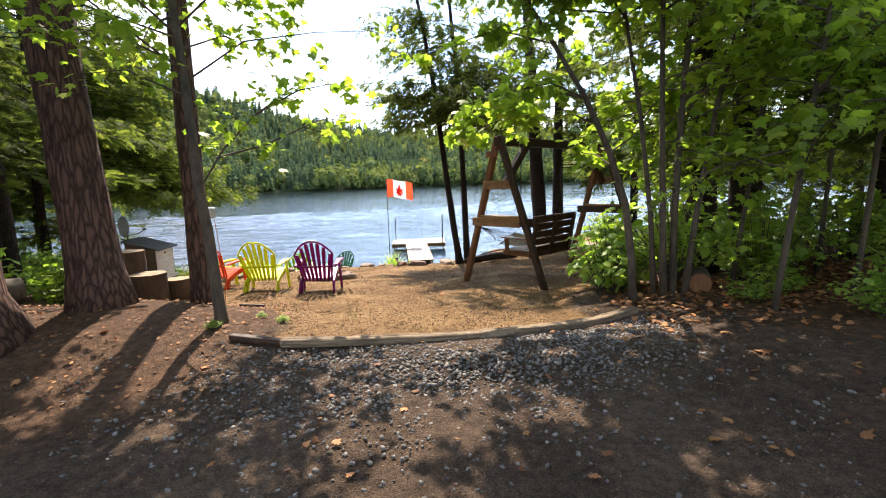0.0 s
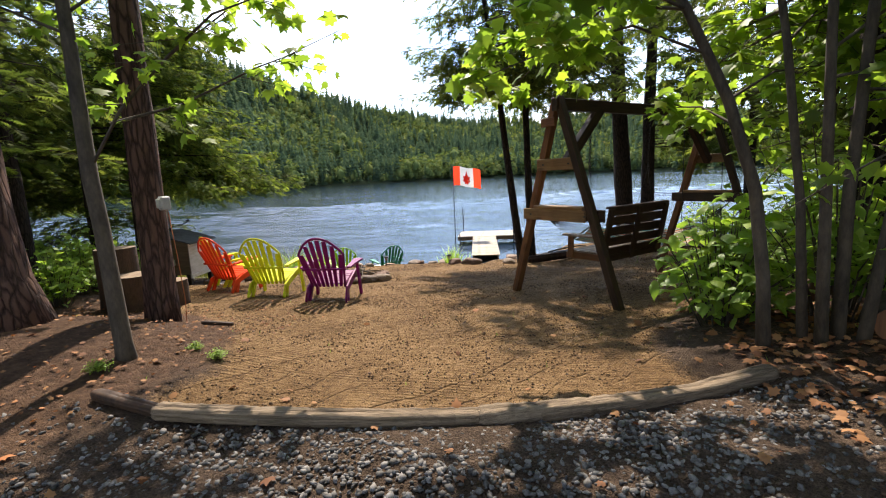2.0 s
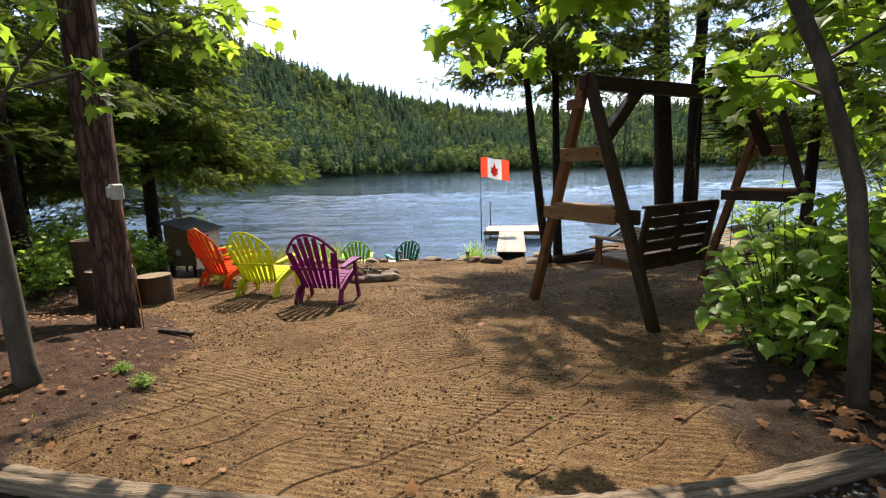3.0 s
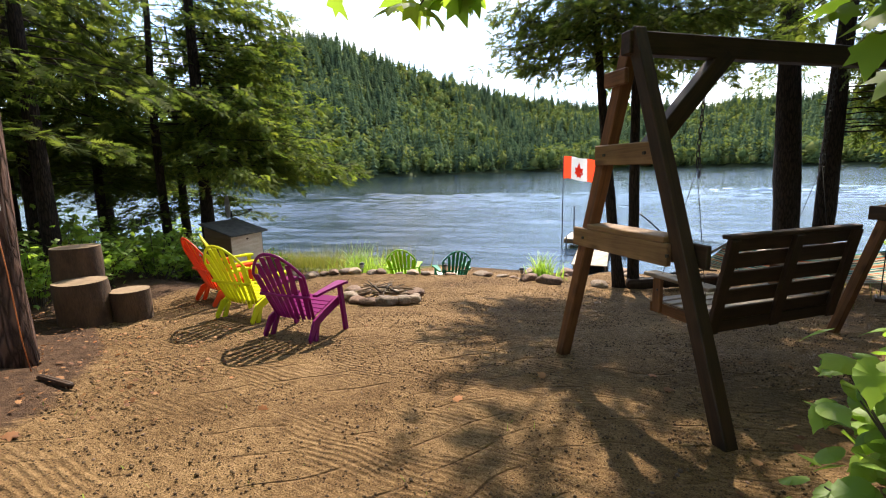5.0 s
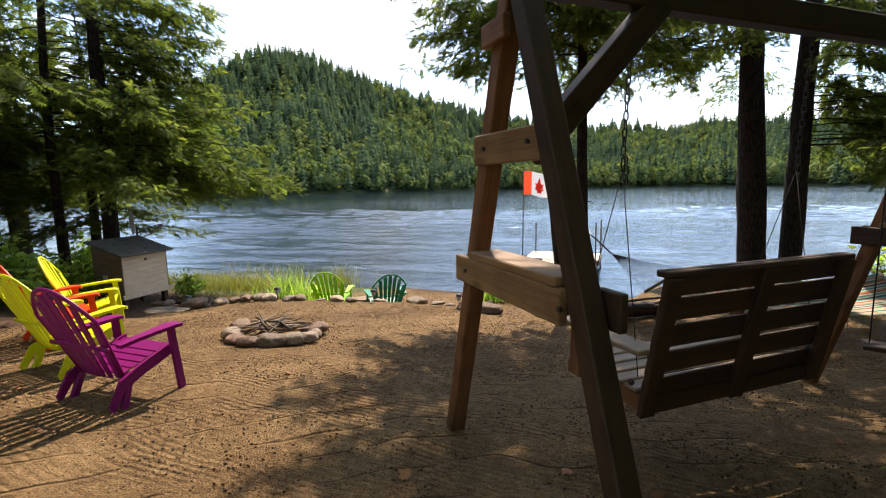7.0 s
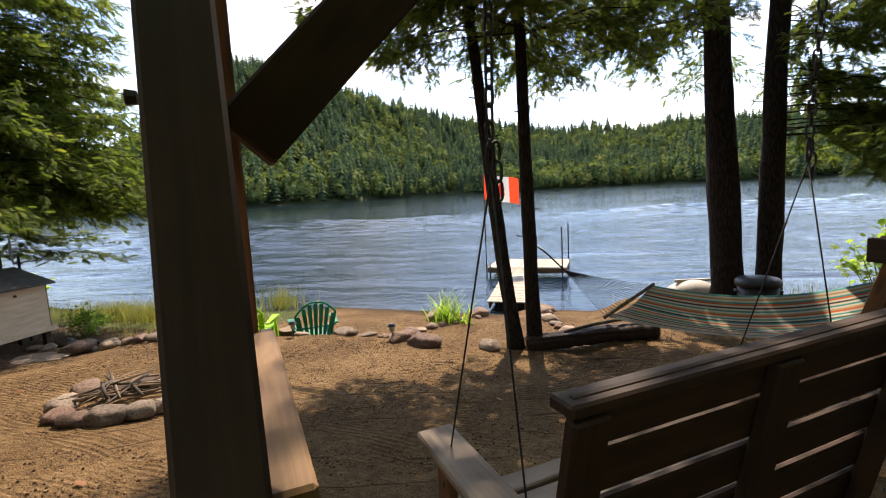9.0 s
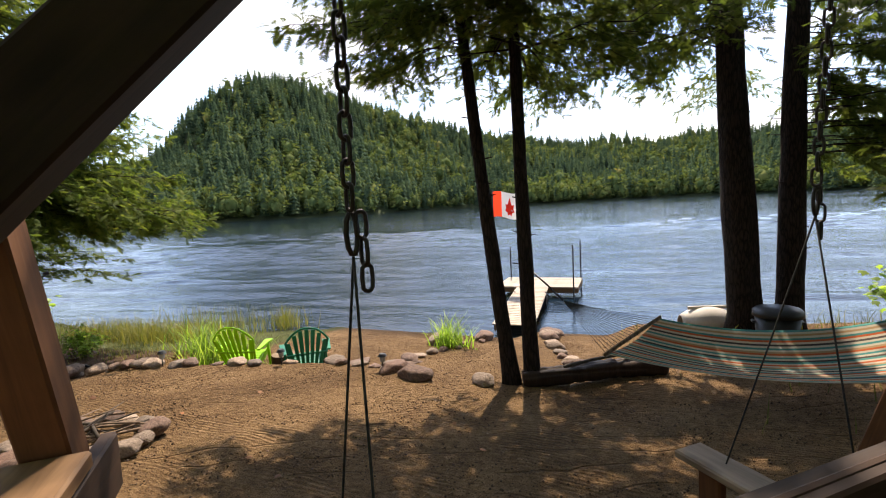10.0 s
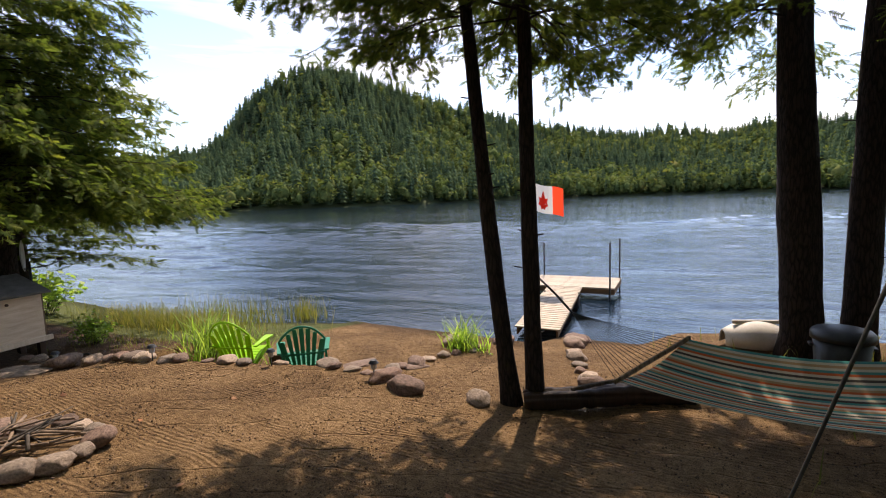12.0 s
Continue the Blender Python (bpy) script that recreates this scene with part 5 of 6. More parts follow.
litter("leaf_litter", "brown and orange fallen leaves under the maples", 11000, (1.6, 8.0), (2.6, 8.6), 81, 0.062, lambda x, y: np.clip(1.5 * np.exp(-((y - 5.9 - 0.05 * (x - 3)) / 0.95) ** 2) * smooth(1.85, 2.5, x) + 0.02, 0, 1))
litter("fallen_leaves", "scattered tan fallen leaves on the gravel", 240, (-4, 4.5), (0.8, 5.0), 82, 0.055, lambda x, y: 0.55 + 0.3 * (x > 0.5))
litter("fallen_leaves", "a few fallen leaves on the sand", 90, (-4, 3.5), (5, 12.5), 83, 0.06, lambda x, y: 0.5 + 0 * x)
litter("leaf_litter", "brown needles and leaves under the pines", 2600, (-6.5, -1.3), (3.2, 8.0), 84, 0.03, lambda x, y: 0.8 * smooth(-1.2, -2.0, x))


# ---- edging log, stones, fire pit ----
def timber(name, label, pts, r, seed, mat=None, sub=14):
    fine = []
    for a, b in zip(pts, pts[1:]):
        for q in range(sub):
            fine.append(Vector(a).lerp(Vector(b), q / sub))
    fine.append(Vector(pts[-1]))
    c = sum(fine, Vector()) / len(fine)
    d = (fine[-1] - fine[0]).normalized()
    ang = math.atan2(d.y, d.x)
    inv = pose(c.x, c.y, c.z, 0, 0, math.degrees(ang)).inverted()
    loc = [inv @ p for p in fine]
    n = len(loc)
    radii = [r * (1 + 0.18 * noise.noise((seed, i * 0.6, 0))) * (0.8 if i in (0, n - 1) else 1) for i in range(n)]
    seg = 40
    vs, fs = tube_arrays(loc, radii, seg)
    out = []
    for i, v in enumerate(vs):
        ctr = loc[min(i // seg, n - 1)]
        q = v - ctr
        a = math.atan2(q.z, q.y)
        # split and squared faces, with cracks running along the grain
        q *= (abs(math.cos(a)) ** 3.4 + abs(math.sin(a)) ** 3.4) ** (-1 / 3.4) * 0.96
        q *= 1 + 0.16 * noise.noise((v.x * 1.1 + seed, a * 0.8, 3.0)) + 0.06 * noise.noise((v.x * 6 + seed, a * 3, 9.0))
        for c in range(4):
            ca = -0.4 + 1.05 * c + 0.35 * noise.noise((v.x * 0.9, seed + c * 3.1, 0))
            deep = max(0.0, 0.5 + noise.noise((v.x * 1.7, seed + c * 5.3, 4)))
            q *= 1 - 0.42 * deep * math.exp(-((a - ca) / 0.10) ** 2)
        q.z *= 0.85
        out.append(ctr + q)
    ob = link_mesh(name, out, fs, mat or M_GREYLOG, None, "", True)
    ob.matrix_basis = inv.inverted()
    return tagged(ob, label, "log", "edging logs")


def log_pts(xs):
    return [(x, float(np.interp(x, LOG_X, LOG_Y)), ground_z(x, float(np.interp(x, LOG_X, LOG_Y))) + 0.035) for x in xs]


timber("edging_log", "short dark end piece of an edging log", log_pts([-1.75, -1.5, -1.25]), 0.038, 1, M_STAIN_SHADE)
timber("edging_log", "weathered grey edging log between gravel and sand", log_pts([-1.28, -0.9, -0.5, -0.1, 0.3, 0.5]), 0.05, 2)
timber("edging_log", "weathered split edging log between gravel and sand", log_pts([0.42, 0.8, 1.2, 1.6, 2.12]), 0.056, 3)
# dark timber colour here stands for the shadow the log lies in
timber("edging_log", "dark log lying at the foot of two hemlocks", [(0.55, 13.12, -0.40), (1.0, 13.3, -0.37), (1.5, 13.6, -0.36), (2.05, 13.9, -0.38)], 0.115, 4, M_STAIN_SHADE)
timber("driftwood_branch", "crooked dead branch lying on a log", [(1.0, 13.2, -0.25), (1.3, 13.45, -0.22), (1.7, 13.75, -0.2), (1.9, 13.95, -0.24)], 0.02, 6, M_SMOOTH)


def stone_row(name, label, line, gap, size, seed):
    rnd = random.Random(seed)
    root = thing(name, (0, 0, 0), label, "stones")
    k = 0
    for a, b in zip(line, line[1:]):
        a, b = Vector(a), Vector(b)
        n = max(1, int((b - a).length / gap))
        for i in range(n):
            p = a.lerp(b, (i + 0.5 * rnd.random()) / n) + Vector((rnd.uniform(-0.05, 0.05), rnd.uniform(-0.05, 0.05)))
            s = size * rnd.uniform(0.6, 1.25)
            stone(root, p.x, p.y, ground_z(p.x, p.y) + s * 0.25, s * rnd.uniform(1.0, 1.5), s, s * rnd.uniform(0.6, 0.9), rnd.uniform(0, 360), k + seed)
            k += 1
    return root


stone_row("stone_edging", "row of rough stones edging the raked sand", [(-6.9, 11.75), (-6.0, 11.9), (-5.0, 12.1), (-4.0, 12.35), (-3.2, 12.75), (-2.3, 13.2), (-1.5, 13.2), (-0.85, 13.05), (-0.62, 12.9)], 0.23, 0.115, 2)
stone_row("stone_edging", "curving row of flat stones beside the path to the dock", [(-2.2, 13.5), (-2.1, 14.4), (-1.95, 15.3), (-1.6, 16.2), (-1.3, 17.2)], 0.30, 0.12, 4)
stone_row("stone_edging", "low stones on the other side of the dock path", [(1.0, 14.2), (0.7, 14.9), (0.45, 15.8), (0.1, 16.8)], 0.34, 0.11, 5)
stone_row("boulders", "larger rounded boulders at the foot of the dock", [(0.05, 17.0), (0.0, 17.6), (-0.05, 18.2)], 0.24, 0.22, 6)
root = thing("boulders", (0, 0, 0), "rounded boulders at the end of a stone row", "stones")
for k, (x, y, s) in enumerate([(-0.72, 12.92, 0.17), (-0.95, 13.2, 0.15), (-5.85, 11.85, 0.2), (0.12, 12.98, 0.12), (-2.0, 16.6, 0.25), (-1.4, 17.4, 0.2), (-2.5, 13.35, 0.18)]):
    stone(root, x, y, ground_z(x, y) + s * 0.3, s * 1.25, s, s * 0.85, 50 * k, k)
root = thing("flat_stones", (0, 0, 0), "flat flagstones lying in the sand", "stones")
for k, (x, y, s, q) in enumerate([(-6.0, 11.45, 0.42, 20), (-2.75, 14.6, 0.3, 70), (-2.5, 13.9, 0.3, 10), (-1.9, 14.9, 0.22, 40)]):
    stone(root, x, y, ground_z(x, y) + 0.01, s, s * 0.6, 0.045, q, k + 2)

FP = (-2.42, 10.2)
pit = thing("fire_pit", (FP[0], FP[1], ground_z(*FP)), "ring of rounded field stones round a campfire place", "fire pit")
rr = random.Random(12)
for k in range(14):
    a = 2 * math.pi * k / 14
    s = rr.uniform(0.085, 0.135)
    stone(pit, 0.47 * math.cos(a) * rr.uniform(0.93, 1.1), 0.47 * math.sin(a) * rr.uniform(0.93, 1.1), s * 0.45 - 0.05 * math.sin(a), s * rr.uniform(1.0, 1.35), s, s * 0.85, math.degrees(a) + 90, k)
M_DRY = mottled("dry_brown_stick", (0.07, 0.045, 0.03), (0.26, 0.18, 0.12), 20, (1, 1, 1), 0.9, 0.3, 0.004)
sticks = thing("firewood_sticks", (FP[0], FP[1], ground_z(*FP)), "pile of dry grey sticks in the fire pit", "firewood")
for k in range(26):
    a, e = rr.uniform(0, 6.28), rr.uniform(0.0, 0.12)
    ln = rr.uniform(0.25, 0.5)
    if k < 9:
        a, e, ln = 0.75 + rr.uniform(-0.2, 0.2), rr.uniform(0.0, 0.14), rr.uniform(0.3, 0.42)
    c = Vector((rr.uniform(-0.15, 0.15), rr.uniform(-0.15, 0.15), 0.07 + 0.13 * rr.random()))
    d = Vector((math.cos(a), math.sin(a), e))
    bend = Vector((rr.uniform(-0.05, 0.05), rr.uniform(-0.05, 0.05), rr.uniform(0.0, 0.05)))
    thick = rr.uniform(0.005, 0.016)
    tube("stick", [c - d * ln, c - d * ln * 0.3 + bend, c + d * ln * 0.4 - bend * 0.6, c + d * ln], [thick, thick * 1.1, thick * 0.8, thick * 0.5], (M_SMOOTH, M_DRY)[k % 2], sticks, "", 6)


# ---- stumps ----
def stump(label, x, y, r, h, seed, dz=0.0, group="stumps beside the pine"):
    z0 = ground_z(x, y) - 0.03 + dz
    n, rows = 22, 6
    vs, fs, mi = [], [], []
    for i in range(rows):
        for k in range(n):
            a = 2 * math.pi * k / n
            q = r * (1 + 0.07 * noise.noise((math.cos(a) * 2 + seed, math.sin(a) * 2, i * 0.3)) + (0.05 if i == 0 else 0) - (0.02 if i == rows - 1 else 0))
            vs.append((q * math.cos(a), q * math.sin(a), h * i / (rows - 1)))
    for i in range(rows - 1):
        for k in range(n):
            fs.append((i * n + k, i * n + (k + 1) % n, (i + 1) * n + (k + 1) % n, (i + 1) * n + k))
    ob = thing("stump", (x, y, z0), label, "stump", group)
    link_mesh("bark", vs, fs, M_STUMPSIDE, ob, "smooth brown side", True)
    top = [vs[(rows - 1) * n + k] for k in range(n)] + [(0, 0, h + 0.004)]
    link_mesh("cut_face", top, [(k, (k + 1) % n, n) for k in range(n)], M_STUMPEND, ob, "pale sawn top")
    return ob


stump("sawn log round standing upright as a seat", -4.42, 7.42, 0.255, 0.50, 1)
stump("tall sawn log round standing upright", -4.85, 7.62, 0.245, 0.84, 2)
stump("low sawn log round standing upright", -4.18, 7.78, 0.20, 0.37, 3)
stump("low log round used as a table between chairs", -3.55, 13.75, 0.19, 0.34, 4, 0, "")


def lying_log(label, x, y, r, ln, turn, seed):
    ob = thing("cut_log", (x, y, ground_z(x, y) + r * 0.85), label, "log", "", turn)
    vs, fs = tube_arrays([(-ln / 2, 0, 0), (0, 0, 0.01), (ln / 2, 0, 0)], [r, r * 1.03, r], 18, False)
    link_mesh("bark", vs, fs, M_SMOOTH, ob, "", True)
    for s in (-1, 1):
        ring = [(s * ln / 2, r * math.cos(a), r * math.sin(a)) for a in np.linspace(0, 2 * math.pi, 18, False)]
        link_mesh("cut_face", ring, [tuple(range(18)) if s > 0 else tuple(range(18))[::-1]], M_CEDAR, ob, "orange-brown sawn end")
    return ob


lying_log("short cut log lying among leaves with orange sawn end", 3.08, 5.85, 0.115, 0.5, 65, 1)
lying_log("cut log lying beside the pines", -5.0, 5.5, 0.15, 0.6, 60, 2)
timber("dead_stick", "short dark dead stick on the slope", [at_ground(-2.5, 6.2, 0.02), at_ground(-2.2, 6.25, 0.03)], 0.022, 9, M_STAIN_SHADE)


# ---- box with sloping roof, dish ----
def build_box():
    root = thing("storage_box", (-6.62, 11.12, -0.55), "weathered plywood box with a sloping dark roof on short legs", "shed box", turn=98)
    w, d, z0 = 0.92, 0.64, 0.28
    hf, hb = 0.97, 1.16
    side = [(0, 0, z0), (0, d, z0), (0, d, hb), (0, 0, hf)]

    def slab(name, quad, off, mat, label="", under=None):
        vs = [Vector(q) for q in quad] + [Vector(q) + Vector(off) for q in quad]
        return link_mesh(name, vs, [(3, 2, 1, 0), (4, 5, 6, 7), (0, 1, 5, 4), (1, 2, 6, 5), (2, 3, 7, 6), (3, 0, 4, 7)], mat, under or root, label)

    # sides, back and floor take the darker plywood colour
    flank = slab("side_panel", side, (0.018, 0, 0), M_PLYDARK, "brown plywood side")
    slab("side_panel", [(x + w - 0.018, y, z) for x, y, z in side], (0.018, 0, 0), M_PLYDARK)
    # front brightness is in its colour; the sun hardly reaches this face
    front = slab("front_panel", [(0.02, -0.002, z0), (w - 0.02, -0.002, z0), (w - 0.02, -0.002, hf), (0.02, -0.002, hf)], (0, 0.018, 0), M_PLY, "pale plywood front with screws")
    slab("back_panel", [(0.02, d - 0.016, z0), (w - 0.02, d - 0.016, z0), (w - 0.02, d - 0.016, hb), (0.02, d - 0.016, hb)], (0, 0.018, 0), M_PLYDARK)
    slab("floor_panel", [(0.02, 0.02, z0), (w - 0.02, 0.02, z0), (w - 0.02, d - 0.02, z0), (0.02, d - 0.02, z0)], (0, 0, 0.018), M_PLYDARK)
    slab("roof", [(-0.07, -0.10, hf - 0.025), (w + 0.07, -0.10, hf - 0.025), (w + 0.07, d + 0.06, hb + 0.022), (-0.07, d + 0.06, hb + 0.022)], (0, 0, 0.03), M_ROOF, "dark asphalt roof")
    for y in (-0.03, d):
        board("skid", (-0.05, y, z0 - 0.03), (w + 0.06, y, z0 - 0.03), 0.08, 0.036, (0, 0, 1), M_PLY, root, "pale bottom rail")
    for x in (0.05, w - 0.06):
        for y in (0.06, d - 0.06):
            board("foot", (x, y, -0.04), (x, y, z0 - 0.0), 0.085, 0.085, (1, 0, 0), M_STAIN_SHADE, root)
    slab("outlet_cover", [(-0.014, 0.32, 0.50), (-0.014, 0.42, 0.50), (-0.014, 0.42, 0.62), (-0.014, 0.32, 0.62)], (0.012, 0, 0), M_GREYP, "pale grey cover plate", flank)
    bm = bmesh.new()
    bmesh.ops.create_cone(bm, segments=10, radius1=0.022, radius2=0.016, depth=0.03, cap_ends=True, matrix=pose(w * 0.5, -0.015, hf - 0.12, 90, 0, 0))
    part("knob", bm, M_STAIN_SHADE, front, "dark turned knob")
    return root


M_ROOF = mottled("dark_roofing", (0.05, 0.047, 0.045), (0.12, 0.115, 0.11), 9, (1, 1, 1), 0.9, 0.4, 0.006)
M_GREYP = mottled("grey_plastic", (0.30, 0.30, 0.29), (0.44, 0.44, 0.43), 12, (1, 1, 1), 0.5, 0.1, 0.002)
M_BLACK = mottled("black_plastic", (0.012, 0.013, 0.014), (0.03, 0.031, 0.033), 8, (1, 1, 1), 0.45, 0.1, 0.002)
M_WHITE = mottled("pale_canvas", (0.42, 0.38, 0.33), (0.62, 0.57, 0.50), 5, (1, 1, 1), 0.7, 0.2, 0.004)
build_box()


def build_dish():
    at = (-8.1, 12.4)
    root = thing("satellite_dish", (at[0], at[1], ground_z(*at)), "grey satellite dish on a short dark mast", "satellite dish", turn=-25)
    tube("mast", [(0, 0, -0.1), (0, 0, 1.50)], 0.022, M_BLACK, root, "", 8)
    vs, fs = [], []
    for i in range(6):
        r = 0.27 * i / 5
        for k in range(20):
            a = 2 * math.pi * k / 20
            vs.append((r * math.cos(a) * 0.88, -0.10 + 0.5 * r * r, 1.60 + r * math.sin(a)))
    for i in range(5):
        for k in range(20):
            fs.append((i * 20 + k, i * 20 + (k + 1) % 20, (i + 1) * 20 + (k + 1) % 20, (i + 1) * 20 + k))
    ob = link_mesh("reflector", vs, fs, M_GREYP, root, "", True)
    so = ob.modifiers.new("thickness", "SOLIDIFY")
    so.thickness = 0.006
    tube("arm", [(0, -0.08, 1.37), (0.02, 0.25, 1.40), (0.03, 0.42, 1.47)], 0.012, M_BLACK, root, "", 6)
    bm = bmesh.new()
    bmesh.ops.create_cone(bm, segments=10, radius1=0.03, radius2=0.02, depth=0.09, cap_ends=True, matrix=pose(0.03, 0.42, 1.50, 90, 0, 0))
    part("receiver", bm, M_BLACK, root)


build_dish()


# ---- solar lamps ----
def solar_lamp(x, y):
    root = thing("solar_lamp", (x, y, ground_z(x, y)), "small dark solar path lamp standing among stones", "garden lamp", "solar lamps")
    tube("stake", [(0, 0, -0.05), (0, 0, 0.12)], 0.008, M_BLACK, root, "", 6)
    bm = bmesh.new()
    bmesh.ops.create_cone(bm, segments=12, radius1=0.032, radius2=0.038, depth=0.07, cap_ends=True, matrix=Matrix.Translation((0, 0, 0.155)))
    lens = part("lens", bm, M_GREYP, root, "clear ribbed lens")
    bm = bmesh.new()
    bmesh.ops.create_cone(bm, segments=14, radius1=0.062, radius2=0.035, depth=0.035, cap_ends=True, matrix=Matrix.Translation((0, 0, 0.207)))
    part("cap", bm, M_BLACK, lens, "dark round cap")


for x, y in ((-4.28, 12.22), (-1.28, 13.08), (-2.75, 12.85), (-5.95, 11.8)):
    solar_lamp(x, y)


# ---- dock ----
def build_dock():
    zt = -1.0
    root = thing("dock", (-1.28, 22.1, zt), "pale wooden T-shaped dock with ramp on steel posts", "dock", turn=3)
    x0, x1, y0, y1 = -1.25, 1.22, 0.0, 1.75
    n = 13
    for k in range(n):
        y = y0 + (y1 - y0) * (k + 0.5) / n
        board("plank", (x0, y, -0.018), (x1, y, -0.018), (y1 - y0) / n - 0.016, 0.032, (0, 1, 0), M_DOCK, root, bevel=0.004)
    for y in (y0 + 0.02, y1 - 0.02):
        board("side_beam", (x0, y, -0.11), (x1, y, -0.11), 0.14, 0.038, (0, 0, 1), M_TAN, root)
    for x in (x0 + 0.02, x1 - 0.02):
        board("end_beam", (x, y0 + 0.05, -0.11), (x, y1 - 0.05, -0.11), 0.14, 0.038, (0, 0, 1), M_TAN, root)
    m = 26
    for k in range(m):
        t = (k + 0.5) / m
        y, z = -4.0 * (1 - t) - 0.01 * t, -0.02 - 0.13 * (1 - t)
        x = -0.12 + 0.25 * (1 - t)
        board("ramp_plank", (x - 0.48, y, z), (x + 0.48, y, z), 4.0 / m - 0.018, 0.03, (0, 1, 0), M_DOCK, root, bevel=0.004)
    for s in (-0.42, 0.42):
        board("ramp_beam", (0.13 + s, -4.0, -0.24), (-0.12 + s, -0.02, -0.10), 0.13, 0.038, (0, 0, 1), M_TAN, root)
    for x, y, h in ((x0 + 0.1, y1, 1.05), (x1 - 0.05, y1 + 0.02, 1.2), (x1 - 0.12, y0 - 0.03, 1.25), (x0 + 0.1, y0 - 0.03, 0.1), (-0.5, -0.8, 0.0), (0.4, -0.8, 0.0)):
        tube("post", [(x, y, -1.9), (x, y, h)], 0.024, M_CHAIN, root, "thin grey steel post", 8)


build_dock()


def build_flag():
    root = thing("flagpole", (-2.72, 22.6, WATER - 0.5), "thin dark pole with a red and white maple leaf flag", "flag")
    tube("pole", [(0, 0, 0), (0.02, 0, 3.85)], [0.022, 0.014], M_CHAIN, root, "", 8)
    wd, ht, n, rows = 1.25, 0.80, 20, 6

    def pt(s, t):
        x = 0.02 + s * wd * 0.96
        return (x, -0.25 * s * wd + 0.09 * math.sin(s * 7 + t) * s ** 0.5, 3.8 - ht * t - 0.16 * s * s - 0.05 * s + 0.02 * math.sin(s * 9))

    def panel(name, s0, s1, mat, label):
        cols = 8
        vs = [pt(s0 + (s1 - s0) * i / cols, k / rows) for i in range(cols + 1) for k in range(rows + 1)]
        fs = [(i * (rows + 1) + k, (i + 1) * (rows + 1) + k, (i + 1) * (rows + 1) + k + 1, i * (rows + 1) + k + 1) for i in range(cols) for k in range(rows)]
        return link_mesh(name, vs, fs, mat, root, label, True)

    panel("flag_band", 0.0, 0.25, M_FLAGRED, "red band of cloth")
    field = panel("flag_field", 0.25, 0.75, M_FLAGWHITE, "white field of cloth")
    panel("flag_band", 0.75, 1.0, M_FLAGRED, "red band of cloth")
    for off in (-0.006, 0.006):
        v = []
        for a, b, c in HALF + [(-x, y, z) for x, y, z in HALF[-2:0:-1]] + [(0, 0.32, 0)]:
            p = pt(0.5 + 0.27 * a, 0.82 - 0.62 * b)
            v.append((p[0], p[1] + off, p[2]))
        k = len(v) - 1
        link_mesh("leaf_emblem", v, [(i, (i + 1) % k, k) for i in range(k)], M_FLAGRED, field, "red leaf emblem")


M_FLAGRED = leaf("red_flag_cloth", [(0.1, (0.62, 0.05, 0.02)), (0.9, (0.70, 0.07, 0.03))], 0.4, 0.8, (1, 0.7, 0.6))
M_FLAGWHITE = leaf("white_flag_cloth", [(0.1, (0.72, 0.70, 0.68)), (0.9, (0.78, 0.77, 0.75))], 0.3, 0.8, (0.5, 0.5, 0.5))
build_flag()


# ---- hammock ----
def build_hammock():
    root = thing("hammock", (0, 0, 0), "striped cloth hammock with wooden spreader bars between two trees", "hammock")
    a0, a1 = Vector((1.50, 12.70, 0.10)), Vector((1.98, 13.42, 0.30))
    b0, b1 = Vector((4.35, 13.25, -0.05)), Vector((4.42, 14.45, 0.20))
    n = 28
    cols = [M_H1, M_H2, M_H3, M_H4, M_H5]
    order = [0, 1, 0, 2, 0, 3, 1, 0, 4, 0, 2, 1, 0, 3, 0, 1, 4, 0, 2, 0, 1, 3, 0, 1, 0, 2, 4, 0, 1, 0, 3, 0, 2, 1, 0, 4, 0, 1]

    def pt(s, t):
        p = a0.lerp(a1, t).lerp(b0.lerp(b1, t), s)
        return p + Vector((0, 0, -0.20 * 4 * s * (1 - s) * (0.75 + 0.25 * math.sin(math.pi * t)) - 0.07 * math.sin(math.pi * t)))

    m = len(order)
    vs = [pt(i / n, k / m) for i in range(n + 1) for k in range(m + 1)]
    fs, mi = [], []
    for i in range(n):
        for k in range(m):
            fs.append((i * (m + 1) + k, (i + 1) * (m + 1) + k, (i + 1) * (m + 1) + k + 1, i * (m + 1) + k + 1))
            mi.append(order[k])
    ob = link_mesh("cloth", vs, fs, cols, root, "woven cloth in cream, teal, orange and brown stripes", True, mi)
    so = ob.modifiers.new("thickness", "SOLIDIFY")
    so.thickness = 0.004
    board("spreader_bar", a0 - (a1 - a0) * 0.04, a1 + (a1 - a0) * 0.04, 0.04, 0.025, (0, 0, 1), M_GREYLOG, root, "grey wooden bar")
    board("spreader_bar", b0 - (b1 - b0) * 0.04, b1 + (b1 - b0) * 0.04, 0.04, 0.025, (0, 0, 1), M_GREYLOG, root, "grey wooden bar")
    for c0, c1, ring, tree in ((a0, a1, Vector((1.02, 13.2, 0.50)), Vector((0.66, 13.32, 0.80))), (b0, b1, Vector((5.1, 14.5, 0.55)), Vector((5.75, 14.9, 0.95)))):
        for k in range(18):
            e = c0.lerp(c1, k / 17)
            tube("cord", [ring, ring.lerp(e, 0.5) + Vector((0, 0, -0.02)), e], 0.003, M_ROPE, root, "", 4)
        tube("tie_rope", [ring, ring.lerp(tree, 0.5) + Vector((0, 0, 0.01)), tree], 0.012, M_BLACK, root, "dark tie rope", 6)


